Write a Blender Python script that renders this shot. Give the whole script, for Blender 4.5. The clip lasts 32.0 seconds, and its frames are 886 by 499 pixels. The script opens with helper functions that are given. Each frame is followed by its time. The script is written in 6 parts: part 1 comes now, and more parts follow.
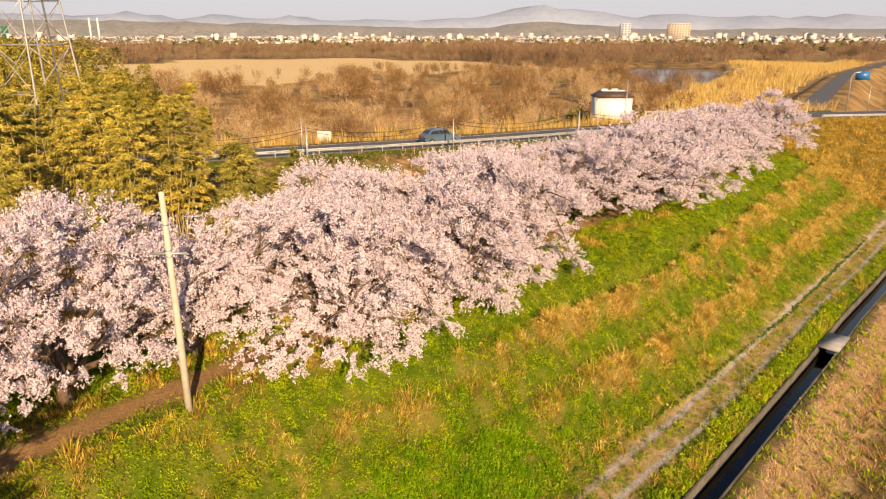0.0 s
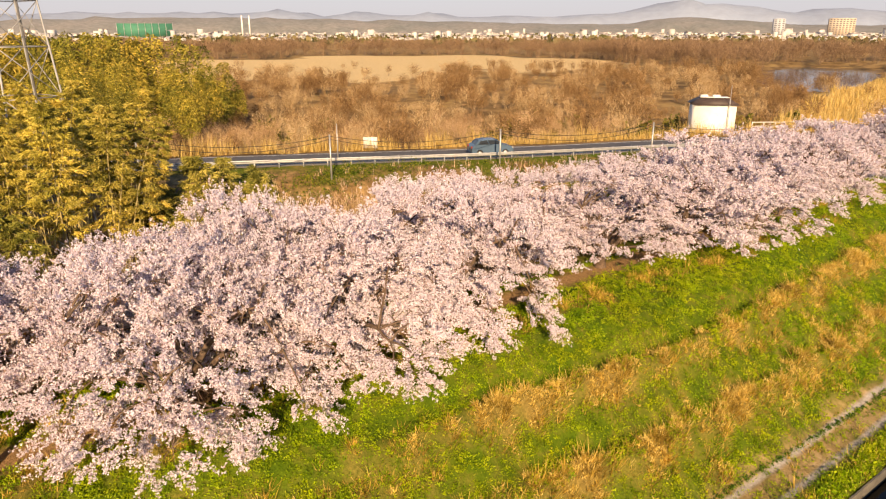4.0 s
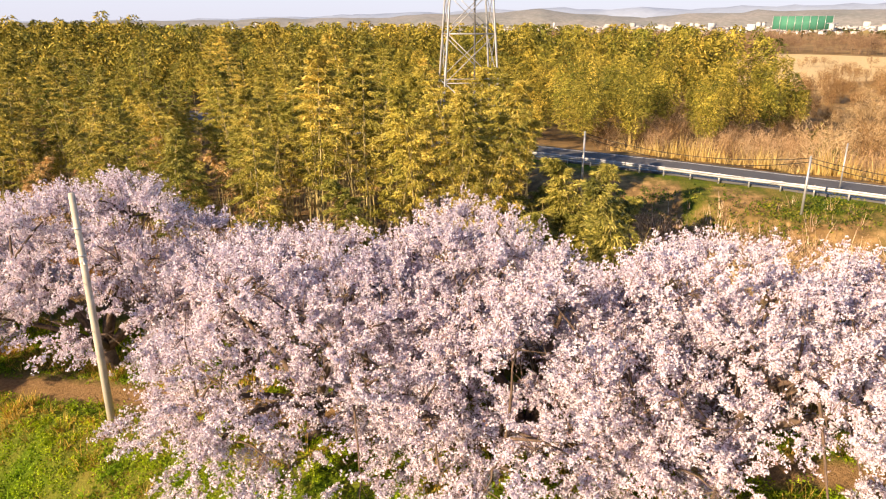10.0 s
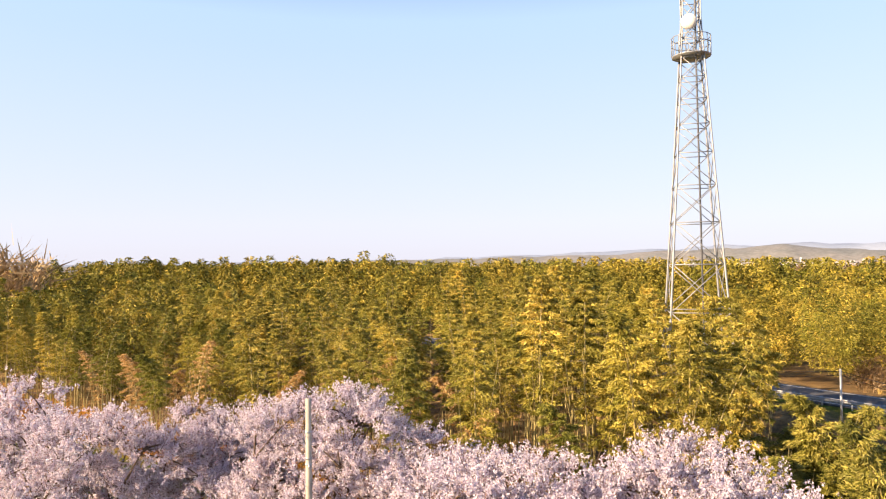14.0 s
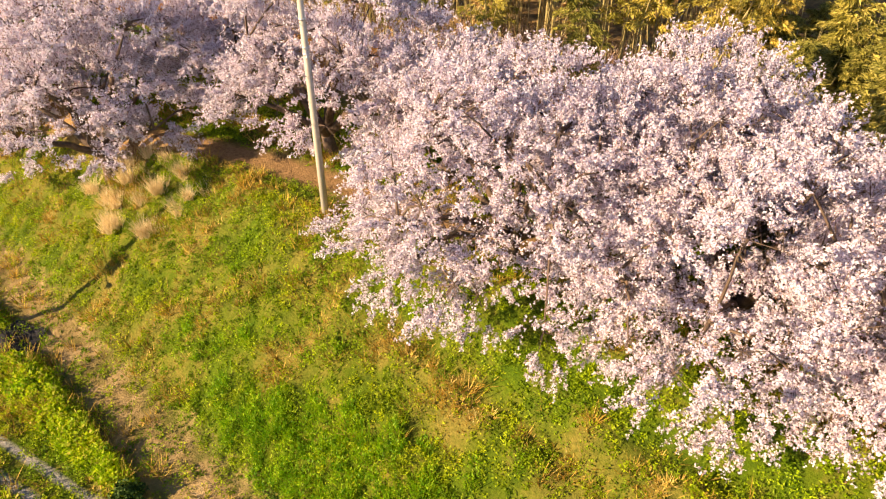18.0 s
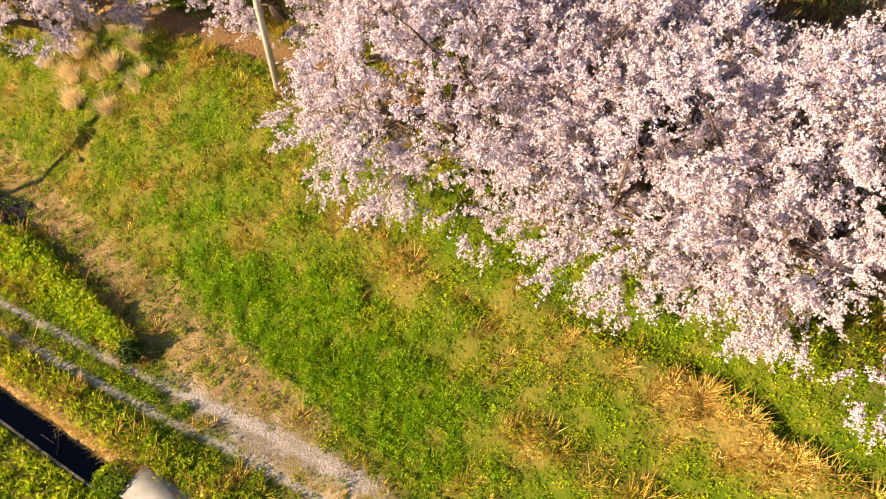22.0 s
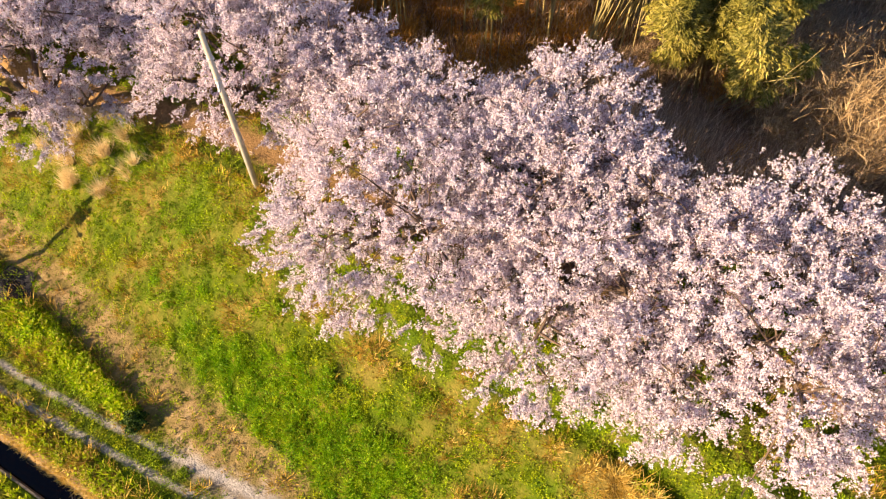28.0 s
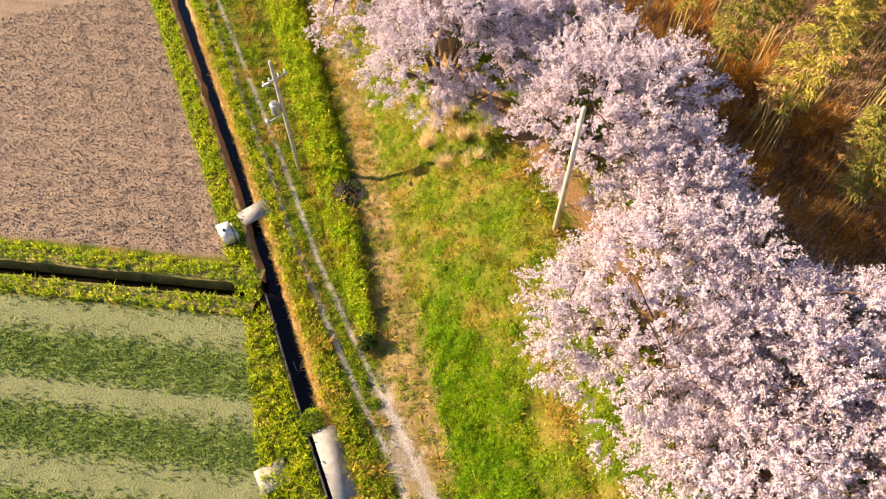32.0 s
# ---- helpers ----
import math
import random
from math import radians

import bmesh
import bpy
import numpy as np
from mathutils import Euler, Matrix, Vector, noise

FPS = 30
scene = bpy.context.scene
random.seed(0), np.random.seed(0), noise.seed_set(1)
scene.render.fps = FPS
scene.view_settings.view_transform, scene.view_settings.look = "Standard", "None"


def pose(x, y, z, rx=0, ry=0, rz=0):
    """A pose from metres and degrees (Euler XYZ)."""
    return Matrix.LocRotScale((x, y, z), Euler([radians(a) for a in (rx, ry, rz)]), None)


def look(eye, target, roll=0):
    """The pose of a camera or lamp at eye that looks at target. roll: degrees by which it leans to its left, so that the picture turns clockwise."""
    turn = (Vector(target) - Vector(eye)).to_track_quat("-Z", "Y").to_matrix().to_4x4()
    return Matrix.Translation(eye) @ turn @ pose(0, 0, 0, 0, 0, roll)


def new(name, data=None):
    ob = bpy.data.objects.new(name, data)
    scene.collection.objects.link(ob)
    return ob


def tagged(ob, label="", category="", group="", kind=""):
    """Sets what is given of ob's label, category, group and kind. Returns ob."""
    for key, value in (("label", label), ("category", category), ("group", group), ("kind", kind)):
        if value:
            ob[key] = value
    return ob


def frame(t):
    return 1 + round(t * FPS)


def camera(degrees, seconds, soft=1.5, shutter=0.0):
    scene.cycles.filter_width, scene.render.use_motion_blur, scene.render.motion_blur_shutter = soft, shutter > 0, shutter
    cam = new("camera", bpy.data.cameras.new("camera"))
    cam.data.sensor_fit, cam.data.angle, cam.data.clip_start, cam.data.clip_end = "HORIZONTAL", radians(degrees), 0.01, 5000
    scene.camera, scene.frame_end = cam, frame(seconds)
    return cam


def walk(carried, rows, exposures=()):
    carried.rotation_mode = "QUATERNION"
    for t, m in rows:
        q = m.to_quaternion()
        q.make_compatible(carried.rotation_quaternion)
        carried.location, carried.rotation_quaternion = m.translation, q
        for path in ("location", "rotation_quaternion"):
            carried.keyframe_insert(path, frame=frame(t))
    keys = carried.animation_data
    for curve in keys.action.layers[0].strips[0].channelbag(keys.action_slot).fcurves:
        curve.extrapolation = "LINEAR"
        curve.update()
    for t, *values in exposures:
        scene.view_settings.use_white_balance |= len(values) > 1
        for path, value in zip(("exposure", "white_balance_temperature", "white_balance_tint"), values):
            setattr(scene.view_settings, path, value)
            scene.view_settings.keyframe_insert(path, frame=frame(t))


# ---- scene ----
EXPOSURES = [(0, 0.66, 7650, 13), (4, 0.66, 7600, 13), (7.5, 0.66, 7250, 12), (10, 1.05, 6800, 12), (13, 1.2, 6900, 13), (14, 1.15, 6900, 12), (15.5, 1.12, 7600, 14), (19, 1.15, 7200, 11), (24.5, 1.15, 7200, 11), (28, 1.2, 7200, 13), (31, 1.4, 7200, 12), (32, 1.42, 7100, 12)]
# the camera: seconds, place, degrees to the left of +y, degrees up, lean
PATH = [
    (0, 21.260, -7.834, 12.714, 46.71, -17.63, 0.02),
    (0.5, 21.288, -6.580, 12.701, 52.75, -17.64, -0.16),
    (1, 21.383, -5.303, 12.805, 57.44, -17.71, -0.13),
    (1.5, 21.394, -3.970, 12.848, 58.00, -17.76, -0.09),
    (2, 21.344, -2.561, 12.917, 57.95, -17.82, -0.05),
    (2.5, 21.262, -1.141, 12.991, 57.91, -17.84, -0.07),
    (3, 21.100, 0.341, 12.960, 57.85, -17.90, -0.01),
    (3.5, 20.964, 1.759, 12.988, 57.74, -17.91, -0.04),
    (5.5, 19.912, 7.741, 12.981, 59.03, -18.10, 0.09),
    (6, 19.495, 9.095, 12.975, 62.64, -18.13, 0.11),
    (6.5, 18.996, 10.407, 12.997, 66.36, -18.17, 0.06),
    (7, 18.465, 11.698, 12.980, 68.24, -18.20, 0.05),
    (7.5, 17.841, 12.980, 12.994, 68.24, -18.27, 0.01),
    (8, 17.124, 14.179, 12.945, 69.90, -18.34, 0.04),
    (8.5, 16.222, 15.285, 12.834, 76.39, -18.33, -0.14),
    (9, 15.472, 16.109, 12.697, 87.05, -18.20, -0.52),
    (9.5, 15.128, 16.292, 12.666, 97.92, -18.20, -0.34),
    (10, 15.088, 16.233, 12.630, 107.70, -18.35, -0.14),
    (10.5, 14.958, 16.316, 12.549, 115.07, -18.21, -0.41),
    (11, 14.873, 16.352, 12.501, 121.20, -18.45, -0.50),
    (11.5, 14.870, 16.318, 12.483, 126.02, -25.49, -0.42),
    (12, 15.016, 16.341, 12.497, 126.67, -30.12, -0.23),
    (12.5, 14.934, 16.373, 12.421, 126.84, -27.13, -0.49),
    (13, 14.971, 16.520, 12.451, 126.84, -14.44, -0.55),
    (13.5, 15.035, 16.659, 12.444, 126.79, -2.00, -0.47),
    (14, 15.051, 16.749, 12.317, 126.70, 1.22, -0.67),
    (14.5, 14.925, 16.736, 12.240, 126.77, -8.68, -0.83),
    (15, 14.612, 16.626, 12.193, 126.77, -15.56, -0.90),
    (15.5, 14.293, 16.452, 12.180, 126.61, -21.17, -0.66),
    (17.5, 13.194, 15.347, 13.098, 126.36, -28.97, -0.29),
    (18, 13.355, 15.300, 13.269, 127.15, -36.52, 0.11),
    (18.5, 13.262, 15.358, 13.568, 128.37, -47.23, 0.02),
    (19, 13.123, 15.369, 14.096, 129.33, -52.64, -0.29),
    (19.5, 13.097, 15.390, 14.657, 129.45, -53.12, -0.40),
    (20, 13.122, 15.427, 15.226, 129.43, -53.09, -0.39),
    (20.5, 13.193, 15.459, 15.783, 129.32, -52.98, -0.30),
    (21, 13.237, 15.550, 16.245, 128.94, -52.83, -0.09),
    (21.5, 13.081, 15.858, 16.468, 127.03, -52.76, -0.12),
    (22, 12.776, 16.333, 16.517, 124.96, -52.82, -0.24),
    (22.5, 12.477, 16.947, 16.500, 124.32, -53.67, -0.09),
    (23, 12.294, 17.246, 16.718, 124.25, -56.36, -0.13),
    (23.5, 12.319, 17.307, 17.198, 124.22, -57.05, -0.11),
    (24, 12.342, 17.288, 17.762, 124.09, -57.15, 0.06),
    (24.5, 12.322, 17.259, 18.330, 123.96, -57.31, 0.24),
    (26.5, 11.703, 16.954, 20.495, 123.88, -57.34, 0.19),
    (27, 11.172, 16.639, 21.064, 123.80, -57.38, 0.30),
    (27.5, 10.530, 16.217, 21.647, 123.70, -57.40, 0.31),
    (28, 10.091, 15.891, 22.188, 123.51, -57.27, 0.46),
    (28.5, 10.001, 15.855, 22.591, 123.59, -57.04, 0.35),
    (29, 9.991, 15.881, 23.057, 123.67, -56.89, 0.26),
    (29.5, 10.024, 15.903, 23.538, 123.69, -56.80, 0.24),
    (30, 9.954, 15.814, 24.185, 124.54, -57.13, 0.15),
    (30.5, 10.023, 15.586, 24.749, 135.57, -57.35, 0.43),
    (31, 10.200, 15.435, 25.179, 147.69, -57.29, 0.29),
    (31.5, 10.345, 15.460, 25.480, 158.29, -57.02, -0.05),
    (32, 10.268, 15.490, 25.883, 162.66, -56.91, -0.17),
]
cam = camera(66.45, 32.0, soft=1.2)


def heading(x, y, z, left, up, lean):
    a, b = radians(left), radians(up)
    ahead = Vector((-math.sin(a) * math.cos(b), math.cos(a) * math.cos(b), math.sin(b)))
    return look((x, y, z), Vector((x, y, z)) + ahead, lean)


walk(cam, [(row[0], heading(*row[1:])) for row in PATH], exposures=EXPOSURES)
# late sun from the field side, low; hazy spring sky
SUN_FROM = Vector((0.87, -0.49, 0.0)).normalized()
SUN_UP = radians(23.0)
sun = new("sun", bpy.data.lights.new("sun", "SUN"))
sun.data.energy, sun.data.angle, sun.data.color = 5.7, radians(0.6), (1.0, 0.77, 0.51)
sun.matrix_world = look((0, 0, 60), Vector((0, 0, 60)) - SUN_FROM * math.cos(SUN_UP) - Vector((0, 0, math.sin(SUN_UP))))
world = bpy.data.worlds.new("sky")
scene.world, world.use_nodes = world, True
wn = world.node_tree.nodes
sky = wn.new("ShaderNodeTexSky")
sky.sky_type, sky.sun_disc = "NISHITA", False
sky.sun_elevation, sky.sun_rotation = SUN_UP, math.atan2(SUN_FROM.x, SUN_FROM.y)
sky.air_density, sky.dust_density, sky.ozone_density = 1.0, 0.5, 4.0
wn["Background"].inputs["Strength"].default_value = 0.095
# spring haze: grey-lavender horizon, pale blue higher; unseen overhead darkened to deepen shade
wl = world.node_tree.links.new
split = wn.new("ShaderNodeSeparateXYZ")
wl(wn.new("ShaderNodeTexCoord").outputs["Generated"], split.inputs[0])
haze, veil = wn.new("ShaderNodeValToRGB"), wn.new("ShaderNodeValToRGB")
for node, stops in ((haze, ((0.0, (4.0, 4.1, 4.95)), (0.06, (4.15, 4.35, 5.3)), (0.34, (3.2, 4.4, 6.1)), (0.48, (0.9, 1.7, 3.4)), (0.8, (0.2, 0.5, 1.5)))), (veil, ((0.0, (0.92,) * 3), (0.08, (0.85,) * 3), (0.3, (0.75,) * 3), (0.8, (0.8,) * 3)))):
    ramp_now = node.color_ramp
    while len(ramp_now.elements) < len(stops):
        ramp_now.elements.new(0.5)
    for e, (at, c) in zip(ramp_now.elements, stops):
        e.position, e.color = at, (*c, 1)
    wl(split.outputs[2], node.inputs[0])
blend = wn.new("ShaderNodeMix")
blend.data_type = "RGBA"
wl(veil.outputs[0], blend.inputs[0])
wl(sky.outputs[0], blend.inputs[6])
wl(haze.outputs[0], blend.inputs[7])
wl(blend.outputs[2], wn["Background"].inputs[0])
# ---- small tools ----
rng = np.random.default_rng(7)


class Soup:
    """Vertices and faces gathered from arrays, to become one mesh."""

    def __init__(self):
        self.v, self.f, self.n = [], {3: [], 4: []}, 0

    def add(self, v, f):
        v, f = np.asarray(v, float).reshape(-1, 3), np.asarray(f, int)
        self.f[f.shape[1]].append(f + self.n)
        self.v.append(v)
        self.n += len(v)
        return self

    def box(self, c, s, rz=0.0, rx=0.0, ry=0.0):
        k = np.array([[x, y, z] for z in (-1, 1) for x, y in ((-1, -1), (1, -1), (1, 1), (-1, 1))]) * np.array(s) / 2
        m = np.array(Euler((radians(rx), radians(ry), radians(rz))).to_matrix())
        return self.add(k @ m.T + np.array(c), [[3, 2, 1, 0], [4, 5, 6, 7], [0, 1, 5, 4], [1, 2, 6, 5], [2, 3, 7, 6], [3, 0, 4, 7]])

    def tube(self, pts, radii, sides=6, cap=True):
        pts, radii = np.asarray(pts, float), np.broadcast_to(np.asarray(radii, float), (len(pts),))
        d = np.gradient(pts, axis=0)
        d /= np.linalg.norm(d, axis=1)[:, None] + 1e-9
        ref = np.where(np.abs(d[:, 2:3]) > 0.9, [[1.0, 0, 0]], [[0, 0, 1.0]])
        a = np.cross(d, ref)
        a /= np.linalg.norm(a, axis=1)[:, None] + 1e-9
        b = np.cross(d, a)
        th = np.arange(sides) * 2 * np.pi / sides
        v = pts[:, None] + radii[:, None, None] * (np.cos(th)[None, :, None] * a[:, None] + np.sin(th)[None, :, None] * b[:, None])
        i, j = np.meshgrid(np.arange(len(pts) - 1), np.arange(sides), indexing="ij")
        k = (j + 1) % sides
        self.add(v, np.stack([i * sides + j, i * sides + k, (i + 1) * sides + k, (i + 1) * sides + j], -1).reshape(-1, 4))
        if cap:
            n = len(pts) * sides
            top = n - sides
            self.f[3].append(np.array([[self.n - n + top, self.n - n + top + q, self.n - n + top + q + 1] for q in range(1, sides - 1)]))
            self.f[3].append(np.array([[self.n - n, self.n - n + q + 1, self.n - n + q] for q in range(1, sides - 1)]))
        return self

    def strip(self, left, right):
        """A ribbon between two rows of points."""
        left, right = np.asarray(left, float), np.asarray(right, float)
        n = len(left)
        i = np.arange(n - 1)
        return self.add(np.concatenate([left, right]), np.stack([i, i + n, i + n + 1, i + 1], -1))

    def slivers(self, root, tip, half):
        """Thin pointed pieces from root to tip, half as wide as given at the root."""
        side = unit(np.cross(tip - root, rng.normal(0, 1, root.shape))) * half
        v = np.stack([root - side, root + side, tip], 1)
        return self.add(v.reshape(-1, 3), np.arange(3 * len(root)).reshape(-1, 3))

    def quads(self, c, u, w):
        """Flat pieces about centres c, with half sides u and w."""
        v = np.stack([c - u - w, c + u - w, c + u + w, c - u + w], 1)
        return self.add(v.reshape(-1, 3), np.arange(4 * len(c)).reshape(-1, 4))

    def mesh(self, name, material, smooth=False):
        me = bpy.data.meshes.new(name)
        v = np.concatenate(self.v)
        t = np.concatenate(self.f[3]) if self.f[3] else np.zeros((0, 3), int)
        q = np.concatenate(self.f[4]) if self.f[4] else np.zeros((0, 4), int)
        me.vertices.add(len(v))
        me.vertices.foreach_set("co", v.ravel())
        me.loops.add(t.size + q.size)
        me.loops.foreach_set("vertex_index", np.concatenate([t.ravel(), q.ravel()]))
        me.polygons.add(len(t) + len(q))
        me.polygons.foreach_set("loop_start", np.concatenate([np.arange(len(t)) * 3, t.size + np.arange(len(q)) * 4]))
        if smooth:
            me.polygons.foreach_set("use_smooth", np.ones(len(t) + len(q), bool))
        me.update(calc_edges=True)
        me.validate()
        me.materials.append(material)
        return me


def thing(name, x=0.0, y=0.0, z=0.0, rz=0.0, label="", category="", group=""):
    ob = new(name)
    ob.matrix_world = pose(x, y, z, 0, 0, rz)
    ob.empty_display_size = 0.3
    return tagged(ob, label, category, group)


def part(name, soup, material, parent, label="", smooth=False):
    ob = new(name, soup.mesh(name, material, smooth))
    ob.parent = parent
    return tagged(ob, label)


def solo(name, soup, material, label="", category="", group="", kind="", smooth=False):
    return tagged(new(name, soup.mesh(name, material, smooth)), label, category, group, kind)


def unit(v):
    return v / (np.linalg.norm(v, axis=-1, keepdims=True) + 1e-9)


def wave(x, y, scale, seed=0):
    """Smooth made-up unevenness, about -1 to 1."""
    r = np.random.default_rng(100 + seed)
    out = 0
    for _ in range(6):
        a, p, k = r.uniform(0, 2 * np.pi), r.uniform(0, 2 * np.pi), r.uniform(0.6, 1.7) / scale
        out = out + np.sin((x * np.cos(a) + y * np.sin(a)) * k * 2 * np.pi + p)
    return out / 3.5


# ---- materials ----
def nodes_of(name):
    m = bpy.data.materials.new(name)
    m.use_nodes = True
    n = m.node_tree.nodes
    return m, n, m.node_tree.links.new, n["Principled BSDF"]


def ramp(n, stops):
    r = n.new("ShaderNodeValToRGB")
    while len(r.color_ramp.elements) < len(stops):
        r.color_ramp.elements.new(0.5)
    for e, (p, c) in zip(r.color_ramp.elements, stops):
        e.position, e.color = p, (*c, 1)
    return r


def noise_node(n, link, scale, detail=4.0, rough=0.6, vec=None):
    t = n.new("ShaderNodeTexNoise")
    t.inputs["Scale"].default_value, t.inputs["Detail"].default_value, t.inputs["Roughness"].default_value = scale, detail, rough
    if vec is not None:
        link(vec, t.inputs["Vector"])
    return t


def mixed(n, link, fac, a, b, kind="MIX"):
    m = n.new("ShaderNodeMix")
    m.data_type, m.blend_type = "RGBA", kind
    for v, s in ((fac, m.inputs[0]), (a, m.inputs[6]), (b, m.inputs[7])):
        if isinstance(v, (int, float)):
            s.default_value = v
        elif isinstance(v, tuple):
            s.default_value = (*v, 1)
        else:
            link(v, s)
    return m.outputs[2]


def plain(name, stops, scale=3.0, rough=0.8, metal=0.0, bump=0.15, fine=40.0, spread=0.25):
    """A worn surface: colours by a broad noise, grain by a fine one."""
    m, n, link, p = nodes_of(name)
    co = n.new("ShaderNodeTexCoord").outputs["Object"]
    a, b = noise_node(n, link, scale, 5, 0.62, co), noise_node(n, link, fine, 3, 0.6, co)
    if len(stops) == 1:
        stops = [(0.3, tuple(c * 0.86 for c in stops[0])), (0.7, stops[0])]
    r = ramp(n, stops)
    link(a.outputs[0], r.inputs[0])
    g = ramp(n, [(0.25, (1 - spread,) * 3), (0.75, (1.0,) * 3)])
    link(b.outputs[0], g.inputs[0])
    link(mixed(n, link, 1.0, r.outputs[0], g.outputs[0], "MULTIPLY"), p.inputs["Base Color"])
    p.inputs["Roughness"].default_value, p.inputs["Metallic"].default_value = rough, metal
    if bump:
        k = n.new("ShaderNodeBump")
        k.inputs["Strength"].default_value, k.inputs["Distance"].default_value = bump, 0.03
        link(b.outputs[0], k.inputs["Height"])
        link(k.outputs[0], p.inputs["Normal"])
    return m


def foliage(name, stops, through_light=0.3, rough=0.75, patch=None, each=0.0):
    """Leaves or petals: a colour for each piece, some light coming through; patch: a broad shift over metres."""
    m, n, link, p = nodes_of(name)
    geo = n.new("ShaderNodeNewGeometry")
    r = ramp(n, stops)
    link(geo.outputs["Random Per Island"], r.inputs[0])
    col = r.outputs[0]
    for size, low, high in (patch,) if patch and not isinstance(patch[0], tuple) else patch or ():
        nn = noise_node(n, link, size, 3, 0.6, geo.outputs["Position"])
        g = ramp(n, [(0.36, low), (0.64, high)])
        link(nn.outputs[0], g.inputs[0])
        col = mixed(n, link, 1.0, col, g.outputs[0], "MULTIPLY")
    if each:
        g = ramp(n, [(0.0, (1 - each, 1 - 0.8 * each, 1 - each)), (1.0, (1 + 0.5 * each, 1 + 0.4 * each, 1.0))])
        link(n.new("ShaderNodeObjectInfo").outputs["Random"], g.inputs[0])
        col = mixed(n, link, 1.0, col, g.outputs[0], "MULTIPLY")
    link(col, p.inputs["Base Color"])
    p.inputs["Roughness"].default_value = rough
    p.inputs["Specular IOR Level"].default_value = 0.2
    tr, mx = n.new("ShaderNodeBsdfTranslucent"), n.new("ShaderNodeMixShader")
    mx.inputs[0].default_value = through_light
    link(col, tr.inputs[0])
    link(p.outputs[0], mx.inputs[1])
    link(tr.outputs[0], mx.inputs[2])
    link(mx.outputs[0], n["Material Output"].inputs[0])
    return m


BLOSSOM = foliage("cherry_blossom", [(0.0, (0.16, 0.07, 0.04)), (0.07, (0.42, 0.27, 0.22)), (0.12, (0.64, 0.52, 0.60)), (0.5, (0.75, 0.68, 0.77)), (1.0, (0.88, 0.84, 0.905))], 0.3)
BARK = plain("cherry_bark", [(0.3, (0.075, 0.05, 0.036)), (0.7, (0.22, 0.145, 0.10))], 6, 0.9, 0, 0.6, 30, 0.4)
# Next two: the finer patch paints shaded gaps between plumes into the colour.
BAMBOO_LEAF = foliage("bamboo_leaf", [(0.0, (0.22, 0.19, 0.035)), (0.5, (0.47, 0.415, 0.095)), (0.93, (0.66, 0.57, 0.20)), (1.0, (0.70, 0.50, 0.17))], 0.16, 0.6, ((0.09, (0.85, 0.86, 0.72), (1.18, 1.05, 1.0)), (0.45, (0.55, 0.6, 0.5), (1.15, 1.12, 1.05))), 0.36)
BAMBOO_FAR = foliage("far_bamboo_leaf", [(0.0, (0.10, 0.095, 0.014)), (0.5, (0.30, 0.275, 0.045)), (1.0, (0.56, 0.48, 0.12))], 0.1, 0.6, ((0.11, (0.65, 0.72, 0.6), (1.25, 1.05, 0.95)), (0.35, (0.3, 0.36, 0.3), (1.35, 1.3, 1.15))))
BAMBOO_STEM = plain("bamboo_culm", [(0.3, (0.30, 0.25, 0.09)), (0.7, (0.55, 0.44, 0.20))], 2, 0.5, 0, 0.1)
REED = foliage("dry_reeds", [(0.0, (0.38, 0.25, 0.07)), (0.6, (0.62, 0.44, 0.15)), (1.0, (0.76, 0.58, 0.26))], 0.3, 0.85)
GRASS_GREEN = foliage("green_grass_blades", [(0.0, (0.16, 0.24, 0.008)), (0.45, (0.32, 0.42, 0.012)), (0.85, (0.36, 0.45, 0.02)), (1.0, (0.40, 0.42, 0.05))], 0.35, 0.6, ((0.35, (0.9, 1.0, 0.85), (1.3, 1.1, 1.0)), (1.7, (0.36, 0.50, 0.4), (1.2, 1.2, 1.1))))
GRASS_DRY = foliage("straw_grass_blades", [(0.0, (0.30, 0.21, 0.03)), (0.6, (0.60, 0.44, 0.08)), (1.0, (0.76, 0.58, 0.17))], 0.25, 0.8, (1.0, (0.55, 0.5, 0.45), (1.2, 1.1, 1.1)))
BAMBOO_DRY = foliage("dry_bamboo_leaf", [(0.0, (0.36, 0.20, 0.06)), (0.6, (0.64, 0.42, 0.17)), (1.0, (0.78, 0.58, 0.30))], 0.25, 0.7)
CONCRETE = plain("weathered_concrete", [(0.3, (0.22, 0.22, 0.225)), (0.7, (0.36, 0.36, 0.365))], 2.5, 0.85, 0, 0.25)
POLE_CONCRETE = plain("pole_concrete", [(0.3, (0.44, 0.40, 0.33)), (0.7, (0.58, 0.53, 0.45))], 1.5, 0.8, 0, 0.15)
STEEL = plain("galvanised_steel", [(0.3, (0.42, 0.43, 0.44)), (0.7, (0.6, 0.6, 0.6))], 2, 0.45, 0.6, 0.05)
TOWER_STEEL = plain("tower_steel", [(0.3, (0.32, 0.33, 0.35)), (0.7, (0.48, 0.48, 0.49))], 2, 0.5, 0.35, 0.05)
WHITE_PAINT = plain("white_paint", [(0.3, (0.70, 0.68, 0.64)), (0.7, (0.82, 0.80, 0.76))], 1.2, 0.6, 0, 0.05, 20, 0.12)
DARK_ROOF = plain("dark_roof_tiles", [(0.3, (0.05, 0.035, 0.03)), (0.7, (0.10, 0.07, 0.06))], 3, 0.6, 0, 0.3)
ASPHALT = plain("asphalt", [(0.3, (0.075, 0.075, 0.085)), (0.7, (0.12, 0.12, 0.125))], 0.6, 0.8, 0, 0.2, 60)
WIRE = plain("black_cable", [(0.02, 0.02, 0.022)], 2, 0.6, 0, 0)
